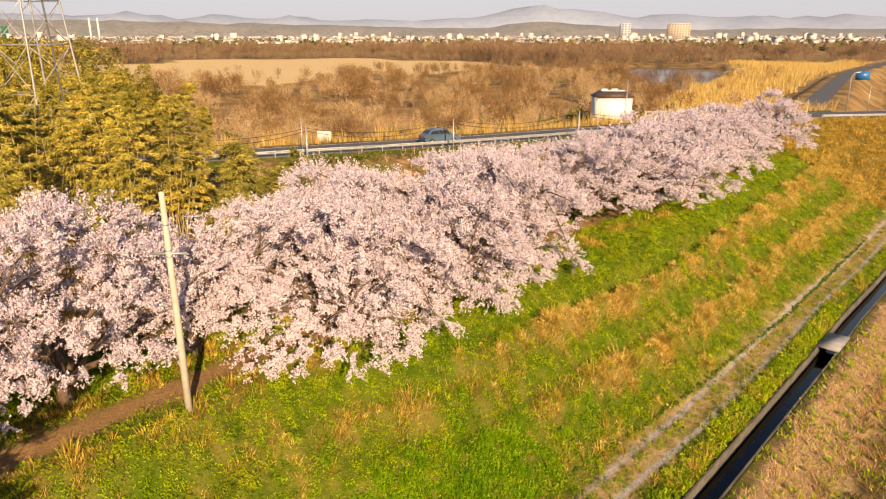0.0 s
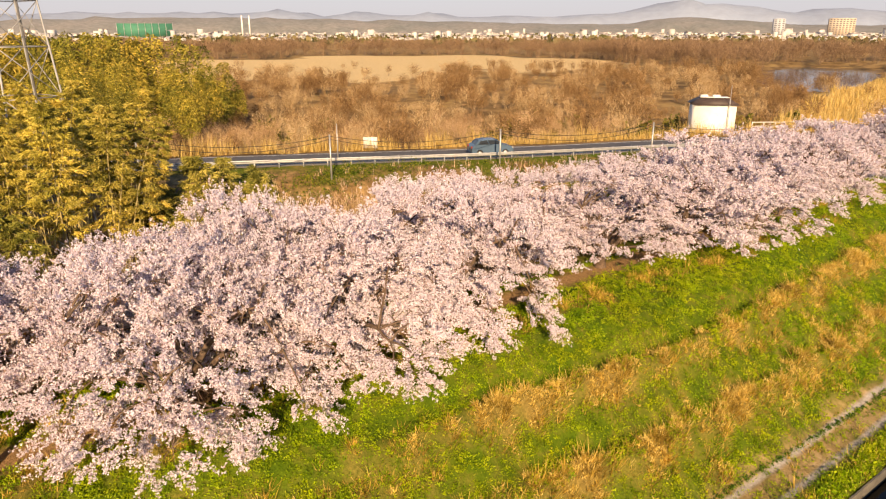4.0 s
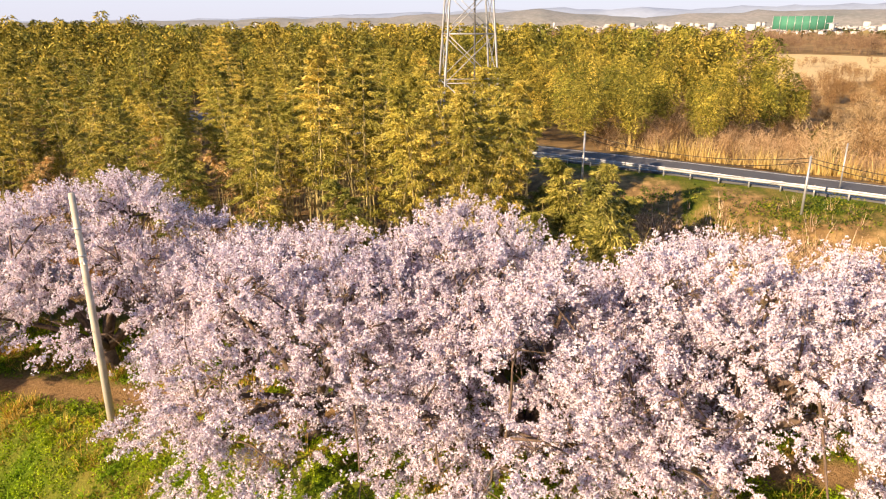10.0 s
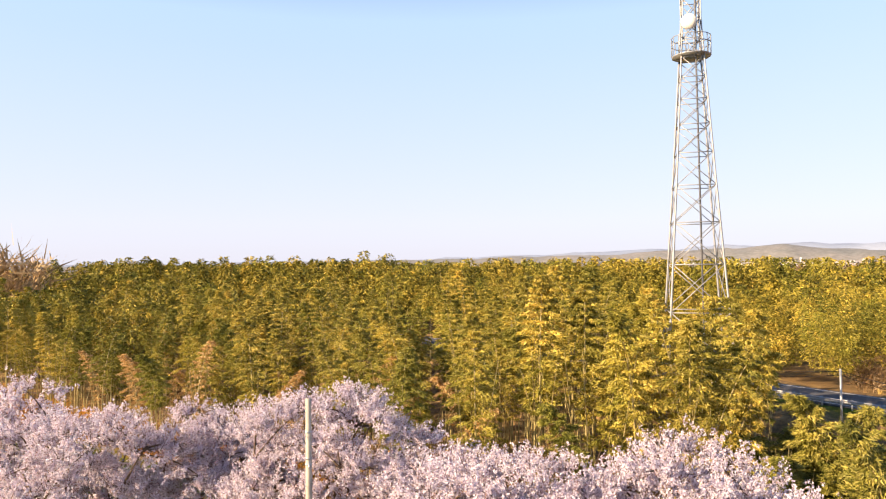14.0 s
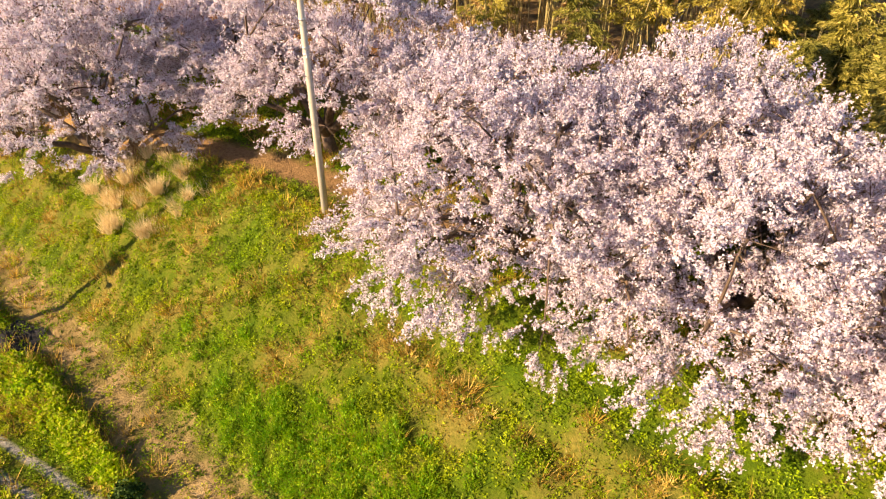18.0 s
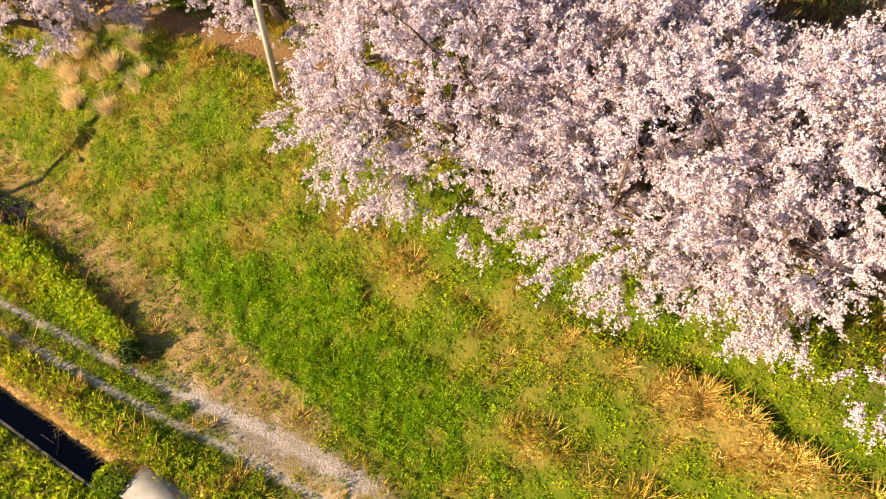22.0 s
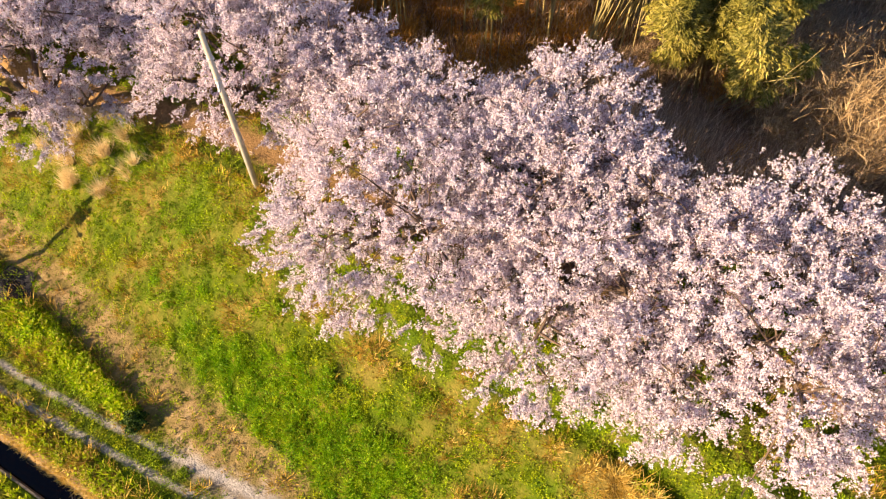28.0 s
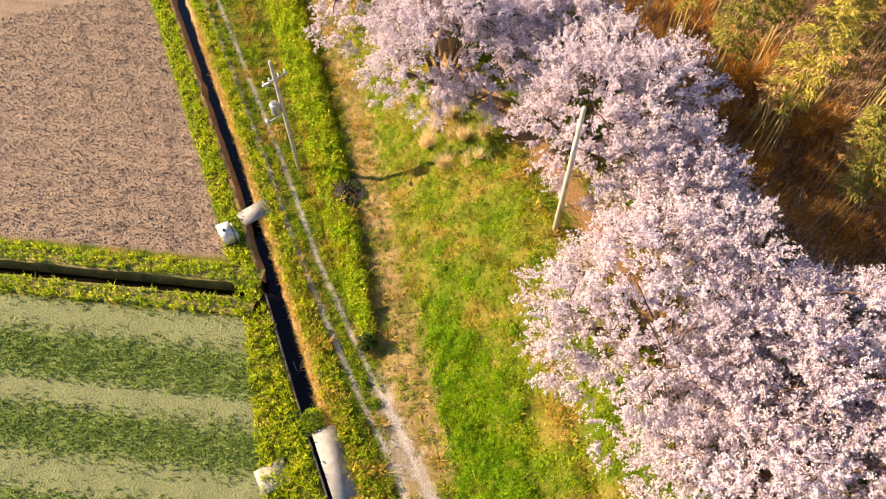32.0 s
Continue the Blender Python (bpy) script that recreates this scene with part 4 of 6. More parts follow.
# pump house by the river
hx, hy = -36.6 + 1.85 - 1.4, 77.2 + 1.95 + 1.5
HOUSE_AT = (hx, hy)
house = thing("pump_house", hx, hy, -1.4, 46.9, "small white-walled river pump house with a dark hipped roof", "house")
part("wall", Soup().box((0, 0, 2.7), (5.1, 4.0, 5.4)), WHITE_PAINT, house)
e, hz = 0.35, 5.4
roof = Soup().add([(-2.55 - e, -2 - e, hz), (2.55 + e, -2 - e, hz), (2.55 + e, 2 + e, hz), (-2.55 - e, 2 + e, hz), (-1.7, -0.9, hz + 0.8), (1.7, -0.9, hz + 0.8), (1.7, 0.9, hz + 0.8), (-1.7, 0.9, hz + 0.8)],
                  [[0, 1, 5, 4], [1, 2, 6, 5], [2, 3, 7, 6], [3, 0, 4, 7], [4, 5, 6, 7], [3, 2, 1, 0]])
rf = part("roof", roof, DARK_ROOF, house, "dark tiled hipped roof")
for off in (-1.2, 0.3):
    part("vent", Soup().box((off, 0, hz + 0.95), (0.9, 0.5, 0.3)), WHITE_PAINT, rf)
part("ridge_trim", Soup().box((0, 0, hz + 0.83), (3.5, 1.9, 0.06)), WHITE_PAINT, rf)
part("mast", Soup().tube([(1.6, -2.3, 0), (1.6, -2.3, 7.9)], [0.06, 0.035], 8), STEEL, house, "thin steel mast")

fence = thing("white_railing", -31.4, 82.4, ROAD_Z - 0.6, math.degrees(math.atan2(9.5, 5.0)), "white painted bridge railing beside the pump house", "railing")
for zz in (0.55, 1.05):
    part("rail", Soup().box((5.4, 0, zz), (10.8, 0.06, 0.12)), WHITE_PAINT, fence)
for k in range(8):
    part("post", Soup().box((0.05 + k * 1.53, 0, 0.4), (0.1, 0.1, 1.4)), WHITE_PAINT, fence)

# ---- the farm ditch and what stands by it ----
dy = np.arange(-70, 118, 2.0)
LOWER_SOIL = plain("ditch_earth", [(0.3, (0.05, 0.04, 0.03)), (0.7, (0.12, 0.09, 0.06))], 3, 0.95, 0, 0.5)
for s, name, dy in ((-1, "west", np.arange(7.6, 118, 2.0)), (1, "east", np.arange(-4.0, 118, 1.8))):
    a = DITCH(dy) + s * 0.50
    top = LOW + 0.06
    w = Soup()
    inner, outer = np.stack([a, dy], -1), np.stack([a + s * 0.08, dy], -1)

    def level(p, z):
        return np.column_stack([p, np.full(len(p), z)])

    first, second = (outer, inner) if s < 0 else (inner, outer)
    w.strip(level(first, top), level(second, top)).strip(level(inner, LOW - 1.2), level(inner, top)).strip(level(outer, top), level(outer, LOW - 0.5))
    solo("ditch_wall_" + name, w, plain("stained_concrete", [(0.3, (0.07, 0.065, 0.055)), (0.6, (0.17, 0.155, 0.13)), (0.75, (0.26, 0.22, 0.15))], 1.2, 0.9, 0, 0.3, 14, 0.4), "weathered concrete lining of the farm ditch", "ditch wall", "", "structure")
dy = np.arange(-70, 118, 2.0)
md, nd, ld, pd = nodes_of("ditch_water")
pd.inputs["Base Color"].default_value, pd.inputs["Roughness"].default_value = (0.008, 0.006, 0.005, 1), 0.05
pd.inputs["Specular IOR Level"].default_value = 0.22
wv, wb = noise_node(nd, ld, 2.0, 3, 0.6, nd.new("ShaderNodeNewGeometry").outputs["Position"]), nd.new("ShaderNodeBump")
wb.inputs["Strength"].default_value, wb.inputs["Distance"].default_value = 0.15, 0.05
ld(wv.outputs[0], wb.inputs["Height"])
ld(wb.outputs[0], pd.inputs["Normal"])
solo("ditch_water", Soup().strip(level(np.stack([DITCH(dy) - 0.5, dy], -1), LOW - 0.6), level(np.stack([DITCH(dy) + 0.5, dy], -1), LOW - 0.6)), md, "still dark water in the farm ditch", "water", "", "structure")

# earth side of the ditch where no lining shows
for s, name, dy in ((-1, "tan", np.arange(-70, 4.2, 1.0)), (1, "far", np.arange(-70, -4.6, 1.0))):
    jag = 0.07 * wave(dy, dy * 0, 2.0, 70 + s)
    m = DITCH(dy)
    rows3 = [np.column_stack([m + s * o + jag * g, dy, np.full(len(dy), z)]) for o, g, z in ((0.12, 1.0, LOW - 1.0), (0.30, 1.5, LOW - 0.45), (0.52, 1.0, LOW + 0.02), (0.72, 0.5, LOW + 0.04))]
    w = Soup()
    for q, t in zip(rows3, rows3[1:]):
        w.strip(t, q) if s < 0 else w.strip(q, t)
    solo("ditch_bank_" + name, w, plain("earth_bank_" + name, [(0.3, (0.26, 0.16, 0.07)), (0.7, (0.48, 0.31, 0.14))], 1.5, 0.95, 0, 0.6, 12, 0.4), "bare tan earth bank of the farm ditch", "ditch bank", "", "structure", True)

# side ditch between the two fields
ax = np.array([0.9137, -0.4064])
no = np.array([0.4064, 0.9137])
p0 = np.array([14.3, -4.2])
ln = np.arange(0.0, 46, 1.0)
mid = p0 + ln[:, None] * ax
r = np.random.default_rng(9)
for s, name in ((-1, "north"), (1, "south")):
    jag = 0.06 * wave(ln, ln * 0, 2.5, 20 + s)[:, None]
    rows3 = [level(mid + no * (s * 0.40), LOW - 1.1), level(mid + no * (s * 0.42 + jag), LOW + 0.0), level(mid + no * (s * (0.85 + 2 * jag)), LOW + 0.13), level(mid + no * (s * 1.4), LOW + 0.02)]
    w = Soup()
    for q, t in zip(rows3, rows3[1:]):
        w.strip(q, t) if s < 0 else w.strip(t, q)
    solo("ditch_bank_" + name, w, plain("bank_turf_" + name, [(0.3, (0.07, 0.11, 0.02)), (0.55, (0.26, 0.22, 0.06)), (0.75, (0.40, 0.29, 0.11))], 1.5, 0.95, 0, 0.6, 12, 0.5), "grassy earth bank of the side ditch between fields", "ditch bank", "", "structure", True)
solo("side_ditch_water", Soup().strip(level(mid - no * 0.41, LOW - 0.9), level(mid + no * 0.41, LOW - 0.9)), md, "dark wet bottom of the side ditch", "water", "", "structure")


def slab(x, y, rz, sx, sy, z, label):
    b = Soup().box((0, 0, 0), (sx, sy, 0.10)).box((0, 0, 0.053), (sx - 0.04, sy - 0.04, 0.012))
    ob = solo("concrete_slab", b, CONCRETE, label, "slab", "slabs over the ditch")
    ob.matrix_world = pose(x, y, z, 0, 0, rz)


slab(12.42, 5.75, 5.5, 1.1, 3.45, LOW + 0.09, "pale grey concrete slab bridging the ditch beside the track")
slab(13.7, -9.4, 20, 1.75, 1.05, LOW + 0.09, "small beige concrete slab across the ditch")
slab(10.25, 35.2, 4, 1.2, 2.6, LOW + 0.09, "weathered concrete slab bridging the ditch")
slab(15.2, 5.5, 10, 1.4, 1.2, LOW + 0.03, "low square concrete pad among weeds")
box = thing("control_box", 15.35, -8.15, LOW, 12, "small white valve box beside the ditch junction", "utility box")
part("body", Soup().box((0, 0, 0.4), (0.62, 0.85, 0.8)).box((0, 0, 0.83), (0.7, 0.93, 0.05)), WHITE_PAINT, box)
part("lid_knob", Soup().tube([(0.05, 0.05, 0.85), (0.05, 0.05, 0.95)], [0.09, 0.07], 10), plain("black_plastic", [(0.03, 0.03, 0.035)], 2, 0.5), box)
part("pipe", Soup().tube([(-0.45, -0.5, -0.1), (-0.45, -0.5, 0.5), (-0.45, 0.6, 0.5), (-0.45, 0.6, -0.1)], 0.04, 8), STEEL, box)
part("meter", Soup().box((-0.47, 0.3, 0.4), (0.18, 0.25, 0.3)), WHITE_PAINT, box)


dam = thing("overgrown_dam", 12.95, 3.55, LOW - 0.9, 5, "earth plug overgrown with weeds between ditch and slab", "earth bank")
m = Soup()
th, rr = np.meshgrid(np.linspace(0, 2 * np.pi, 21), np.linspace(0, 1, 7), indexing="ij")
grid = np.stack([0.62 * rr * np.cos(th), 0.62 * rr * np.sin(th), 0.98 * np.sqrt(1 - 0.97 * rr**4) + 0.03 * np.sin(th * 5 + rr * 7) - 0.1], -1)
a, b = np.meshgrid(np.arange(20), np.arange(6), indexing="ij")
m.add(grid, np.stack([a * 7 + b, a * 7 + b + 1, (a + 1) * 7 + b + 1, (a + 1) * 7 + b], -1).reshape(-1, 4))
part("earth", m, LOWER_SOIL, dam)
rd = np.random.default_rng(15)
lv = unit(rd.normal(0, 1, (900, 3)))
lv[:, 2] = np.abs(lv[:, 2])
lv = lv * rd.uniform(0.7, 1.0, (900, 1)) * [0.7, 0.75, 0.4] + [0, 0, 0.85]
part("leaves", Soup().slivers(lv, lv + unit(rd.normal(0, 1, (900, 3)) + [0, 0, 0.4]) * rd.uniform(0.08, 0.16, (900, 1)), 0.03), GRASS_GREEN, dam)
snag = thing("dead_branch", 13.0, 0.5, LOW - 0.55, 30, "bare bleached dead branch fallen across the ditch", "branch")
part("stem", Soup().tube([(-0.7, -0.1, 0.35), (-0.1, 0, 0.2), (0.6, 0.15, 0.0)], [0.012, 0.02, 0.028], 6), BARK, snag)
for k in range(7):
    q = np.array([rd.uniform(-0.6, 0.3), 0, 0.22])
    part("twig", Soup().tube([q, q + [rd.uniform(-0.4, -0.1), rd.uniform(-0.45, 0.45), rd.uniform(0.05, 0.3)]], [0.010, 0.004], 4), POLE_CONCRETE, snag)


# ---- a car on the road ----
def car(x, y, z, rz, paint, label):
    c = thing("car", x, y, z, rz, label, "car")
    prof = [(-2.05, 0.35), (-2.1, 0.7), (-2.0, 1.0), (-1.75, 1.12), (-1.35, 1.5), (-0.6, 1.6), (0.45, 1.55), (1.1, 1.08), (1.9, 0.9), (2.1, 0.65), (2.08, 0.35)]
    b = Soup()
    n = len(prof)
    rows = []
    for yy, sq in ((-0.86, 0.94), (-0.8, 1.0), (0.8, 1.0), (0.86, 0.94)):
        rows.append([(px, yy * (1.0 if pz < 1.15 else 0.84), 0.35 + (pz - 0.35) * sq) for px, pz in prof])
    for q, t in zip(rows, rows[1:]):
        b.strip(q, t)
    for side in (rows[0], rows[-1][::-1]):
        base = [(side[k][0], side[k][1], 0.33) for k in range(n)]
        b.strip(side, base)
    b.add([rows[0][0], rows[0][-1], rows[-1][-1], rows[-1][0]], [[0, 1, 2, 3]])
    body = part("body", b, paint, c)
    glass = plain("car_glass", [(0.03, 0.035, 0.04)], 2, 0.1, 0, 0)
    for s in (-1, 1):
        w = Soup().add([(-1.45, s * 0.80, 1.14), (-1.2, s * 0.745, 1.47), (-0.6, s * 0.73, 1.53), (-0.35, s * 0.79, 1.14)], [[0, 1, 2, 3]]).add([(-0.27, s * 0.79, 1.14), (-0.5, s * 0.73, 1.53), (0.4, s * 0.73, 1.49), (0.92, s * 0.80, 1.14)], [[0, 1, 2, 3]])
        part("side_window", w, glass, body)
        part("headlight", Soup().box((2.02, s * 0.62, 0.76), (0.14, 0.34, 0.14)), WHITE_PAINT, body)
        part("tail_light", Soup().box((-2.04, s * 0.66, 0.88), (0.1, 0.26, 0.2)), plain("red_lens", [(0.4, 0.02, 0.02)], 2, 0.3, 0, 0), body)
        part("mirror", Soup().box((0.75, s * 0.93, 1.12), (0.14, 0.16, 0.12)), paint, body)
        for px in (-1.28, 1.28):
            wheel = part("wheel", Soup().tube([(px, s * 0.72, 0.32), (px, s * 0.89, 0.32)], 0.32, 16), plain("tyre_rubber", [(0.02, 0.02, 0.02)], 4, 0.8), c)
            part("rim", Soup().tube([(px, s * 0.885, 0.32), (px, s * 0.9, 0.32)], [0.2, 0.17], 12), STEEL, wheel)
    part("windscreen", Soup().add([(0.5, -0.66, 1.56), (0.5, 0.66, 1.56), (1.08, 0.72, 1.11), (1.08, -0.72, 1.11)], [[0, 3, 2, 1]]), glass, body)
    part("rear_window", Soup().add([(-1.39, -0.62, 1.5), (-1.39, 0.62, 1.5), (-1.74, 0.68, 1.15), (-1.74, -0.68, 1.15)], [[0, 1, 2, 3]]), glass, body)


CAR_Y = 42.5
car(*beside(CAR_Y, 1.2), ROAD_Z + 0.005, 90 - math.degrees(math.atan(float(ROAD(CAR_Y + 1) - ROAD(CAR_Y - 1)) / 2)), plain("blue_grey_paint", [(0.10, 0.16, 0.24)], 1, 0.25, 0.2, 0, 30, 0.05), "small blue-grey hatchback on the river road")

# ---- the junction beyond the last cherry tree ----
sy = np.array([104.0, 112, 123, 150, 190, 226, 270, 322, 400, 520])
sx = SIDE_ROAD(sy)
side_road = Soup().strip(np.column_stack([sx - 1.9, sy, np.full(10, ROAD_Z + 0.012)]), np.column_stack([sx + 1.9, sy, np.full(10, ROAD_Z + 0.012)]))
solo("side_road", side_road, ASPHALT, "grey asphalt road running off along the river embankment", "road", "", "structure")
blue = thing("road_sign", -15.0, 116.0, ROAD_Z - 0.2, 200, "blue direction sign on a tall bent steel post", "road sign")
part("post", Soup().tube([(0, 0, -0.3), (0, 0, 5.0), (-0.3, 0, 5.6), (-1.2, 0, 5.8)], [0.11, 0.1, 0.09, 0.08], 8), STEEL, blue)
panel = part("panel", Soup().box((-1.5, -0.1, 5.2), (2.0, 0.08, 1.3)), plain("blue_sign_face", [(0.02, 0.16, 0.42)], 2, 0.4, 0, 0), blue)
part("lettering_bar", Soup().box((-1.7, -0.16, 5.5), (1.1, 0.02, 0.16)).box((-1.3, -0.16, 5.15), (0.9, 0.02, 0.16)).box((-1.8, -0.16, 4.8), (0.8, 0.02, 0.13)), WHITE_PAINT, panel)
lamp = thing("road_post", -12.4, 117.5, ROAD_Z - 0.2, 0, "slim pale post beside the junction", "post")
part("shaft", Soup().tube([(0, 0, -0.3), (0, 0, 3.6)], 0.06, 8), STEEL, lamp)
for x0, y0, x1, y1 in ((-12.0, 96.5, -3.0, 109.5), (-9.0, 121.0, 4.0, 136.0)):
    g = thing("guardrail", 0, 0, 0, 0, "pale steel guardrail at the road junction", "guardrail")
    b, n = Soup(), 8
    t = np.linspace(0, 1, n)
    pts = np.column_stack([x0 + (x1 - x0) * t, y0 + (y1 - y0) * t, np.zeros(n)])
    for (o0, h0), (o1, h1) in zip(prof, prof[1:]):
        b.strip(pts + [o0, 0, zbase + h0], pts + [o1, 0, zbase + h1])
    part("beam", b, STEEL, g)
    for px, py, _ in pts:
        part("post", Soup().tube([(px - 0.1, py, zbase - 1.4), (px - 0.1, py, zbase + 0.75)], 0.06, 8), STEEL, g)


# ---- houses and a bare tree beyond the bamboo ----
def far_house(x, y, z, rz, w, l, h, wall, label):
    b = thing("house", x, y, z, rz, label, "house")
    part("wall", Soup().box((0, 0, h / 2), (w, l, h)), wall, b)
    e = 0.5
    roof = Soup().add([(-w / 2 - e, -l / 2 - e, h), (w / 2 + e, -l / 2 - e, h), (w / 2 + e, l / 2 + e, h), (-w / 2 - e, l / 2 + e, h), (0, -l / 2 - e, h + 2.2), (0, l / 2 + e, h + 2.2)], [[0, 4, 5, 3], [1, 2, 5, 4]])
    roof.add([(-w / 2 - e, -l / 2 - e, h), (w / 2 + e, -l / 2 - e, h), (0, -l / 2 - e, h + 2.2), (-w / 2 - e, l / 2 + e, h), (w / 2 + e, l / 2 + e, h), (0, l / 2 + e, h + 2.2)], [[0, 1, 2], [3, 5, 4]])
    part("roof", roof, plain("slate_roof", [(0.3, (0.10, 0.11, 0.14)), (0.7, (0.2, 0.2, 0.24))], 0.5, 0.6), b)
    for k in range(3):
        for zz in (1.6, 4.4):
            if zz < h - 1:
                for s in (-1, 1):
                    part("window", Soup().box((s * (w / 2 + 0.03), -l / 3 + k * l / 3, zz), (0.1, 1.5, 1.3)), plain("far_dark_glass", [(0.06, 0.07, 0.09)], 1, 0.2, 0, 0), b)


far_house(-131, -292, -2.5, 20, 9, 12, 6.2, WHITE_PAINT, "white two-storey house with a slate roof among trees")
far_house(-112, -312, -2.5, 60, 14, 9, 5.6, plain("brown_wall", [(0.3, (0.25, 0.18, 0.16)), (0.7, (0.36, 0.28, 0.25))], 0.5), "low brown house with a wide slate roof")
far_house(-165, -330, -2.5, 5, 9, 11, 6.0, plain("cream_wall", [(0.3, (0.5, 0.46, 0.4)), (0.7, (0.62, 0.58, 0.52))], 0.5), "cream house with a slate roof")
far_house(-190, -345, -2.5, 40, 10, 9, 5.6, WHITE_PAINT, "small white house with a slate roof")
# ---- scrub, reeds and grass ----
def bare_bush(seed, high, wide, limbs=14, twigs=15, thin=1.0):
    """Bare branches fanning up into a rounded haze of twigs: triangles as arrays."""
    r = np.random.default_rng(seed)
    v = []
    for _ in range(limbs):
        a, s = r.uniform(0, 2 * np.pi), r.uniform(0.1, 1.0) ** 0.6
        root = np.array([np.cos(a), np.sin(a), 0]) * wide * 0.15 * s
        tip = np.array([np.cos(a) * wide * s * 0.62, np.sin(a) * wide * s * 0.62, high * (0.45 + 0.38 * math.sqrt(1 - 0.8 * s * s))])
        side = unit(r.normal(0, 1, 3)) * high * 0.009 * thin
        v += [root - side, root + side, tip]
        for _ in range(twigs):
            t = r.uniform(0.45, 1.0)
            b = root + (tip - root) * t + r.normal(0, 0.05, 3) * high
            e = b + unit(r.normal(0, 0.6, 3) + [np.cos(a) * 0.5, np.sin(a) * 0.5, 0.75]) * high * r.uniform(0.10, 0.24)
            side = unit(r.normal(0, 1, 3)) * high * 0.011 * thin
            v += [b - side, b + side, e]
    return np.array(v)


def stamp(soup, proto, px, py, pz, size, turn, squash=None):
    c, s = np.cos(turn), np.sin(turn)
    sz = size if squash is None else size * squash
    v = proto[None]
    out = np.stack([(v[..., 0] * c[:, None] - v[..., 1] * s[:, None]) * size[:, None] + px[:, None], (v[..., 0] * s[:, None] + v[..., 1] * c[:, None]) * size[:, None] + py[:, None], v[..., 2] * sz[:, None] + pz[:, None]], -1)
    soup.add(out.reshape(-1, 3), np.arange(out.shape[0] * out.shape[1]).reshape(-1, 3))


def leafy(seed, wide, high, n, leaf):
    r = np.random.default_rng(seed)
    d = unit(r.normal(0, 1, (n, 3)))
    c = d * r.uniform(0.6, 1.0, (n, 1)) * [wide, wide, high] * (1 + 0.25 * np.sin(d[:, :1] * 7 + d[:, 1:2] * 5))
    c[:, 2] = np.abs(c[:, 2])
    u = unit(r.normal(0, 1, (n, 3)))
    w = unit(np.cross(u, r.normal(0, 1, (n, 3))))
    return Soup().quads(c, u * leaf, w * leaf * 0.6)


r = np.random.default_rng(21)
PROTO = [bare_bush(300 + k, 1.0, w, 15, 24, 0.62) for k, w in enumerate((0.55, 0.75, 0.45, 0.9))]


FINE_PROTO = [bare_bush(320 + k, 1.0, w, 17, 24, 0.42) for k, w in enumerate((0.6, 0.8, 0.5, 1.0))]


def thicket(name, pts, sizes, material, label, category, protos=PROTO):
    s = Soup()
    pick = r.integers(0, len(PROTO), len(pts))
    for k, proto in enumerate(protos):
        m = pick == k
        if m.any():
            stamp(s, proto, pts[m, 0], pts[m, 1], land(pts[m, 0], pts[m, 1]) - 0.1, sizes[m], r.uniform(0, 6.28, m.sum()))
    solo(name, s, material, label, category, "", "stuff")


def clear_of_house(x, y):
    """Open ground round the pump house and on its road side."""
    hx, hy = HOUSE_AT
    return (np.hypot(x - hx, y - hy) > 9) & (np.hypot(x - hx - 5, y - hy + 7) > 9)


# riverside: bushes close behind the road, then open bare wood
flat = scatter(r, (-330, 10), (-25, 330), 8200, lambda x, y: (x < ROAD(y) - 9) & (x > ROAD(y) - 260) & (RIVER(x, y) > 8) & (wave(x, y, 45, 8) + r.uniform(-0.9, 0.9, len(x)) > -0.25) & clear_of_house(x, y) & ((y < 100) | (x < SIDE_ROAD(y) - 9)) & ((REED_FLAT(x, y) < 0) | (r.random(len(x)) < 0.05)) & ((PALE(x, y) < 0) | (r.random(len(x)) < 0.16)))
d = np.hypot(flat[:, 0] - 15, flat[:, 1] - 10)
flat = flat[r.random(len(flat)) < np.clip(120 / d, 0.3, 0.8)]
tone = wave(flat[:, 0], flat[:, 1], 28, 51) + r.normal(0, 0.35, len(flat))
height = np.clip(4.2 + 2.2 * wave(flat[:, 0], flat[:, 1], 22, 52) + r.normal(0, 0.9, len(flat)), 1.8, 8.0)
DARK_TWIG = foliage("dark_brown_twigs", [(0.0, (0.10, 0.055, 0.025)), (0.5, (0.23, 0.135, 0.06)), (1.0, (0.36, 0.22, 0.10))], 0.1, 0.9)
TAN_TWIG = foliage("tan_twigs", [(0.0, (0.26, 0.17, 0.08)), (0.5, (0.46, 0.32, 0.17)), (1.0, (0.60, 0.45, 0.27))], 0.15, 0.9)
thicket("riverside_scrub", flat[tone < 0.1], height[tone < 0.1], DARK_TWIG, "dark brown leafless riverside bushes and small trees", "scrub")
thicket("tan_scrub", flat[tone >= 0.1], height[tone >= 0.1] * 0.9, TAN_TWIG, "pale tan leafless bushes on the river plain", "scrub")
ever = scatter(r, (-110, 20), (-40, 140), 130, lambda x, y: (x < ROAD(y) - 9) & (x > ROAD(y) - 40))
es = Soup()
for x, y in ever[:34]:
    w, h = r.uniform(1.2, 2.4), r.uniform(1.5, 3.2)
    q = leafy(int(r.integers(1e6)), w, h, 260, 0.2)
    for v, f in zip(q.v, q.f[4]):
        es.add(v + [x, y, float(land(x, y)) - 0.2], f)
solo("evergreen_scrub", es, foliage("olive_leaves", [(0.0, (0.06, 0.06, 0.01)), (0.6, (0.15, 0.14, 0.025)), (1.0, (0.25, 0.2, 0.04))], 0.2), "olive-green evergreen bushes among the dry reeds", "scrub", "", "stuff")
ang = np.radians(r.uniform(8, 100, 1100))
dist = 330 + 170 * r.random(1100) ** 1.4
belt = np.stack([15 - np.sin(ang) * dist, 10 + np.cos(ang) * dist], -1)
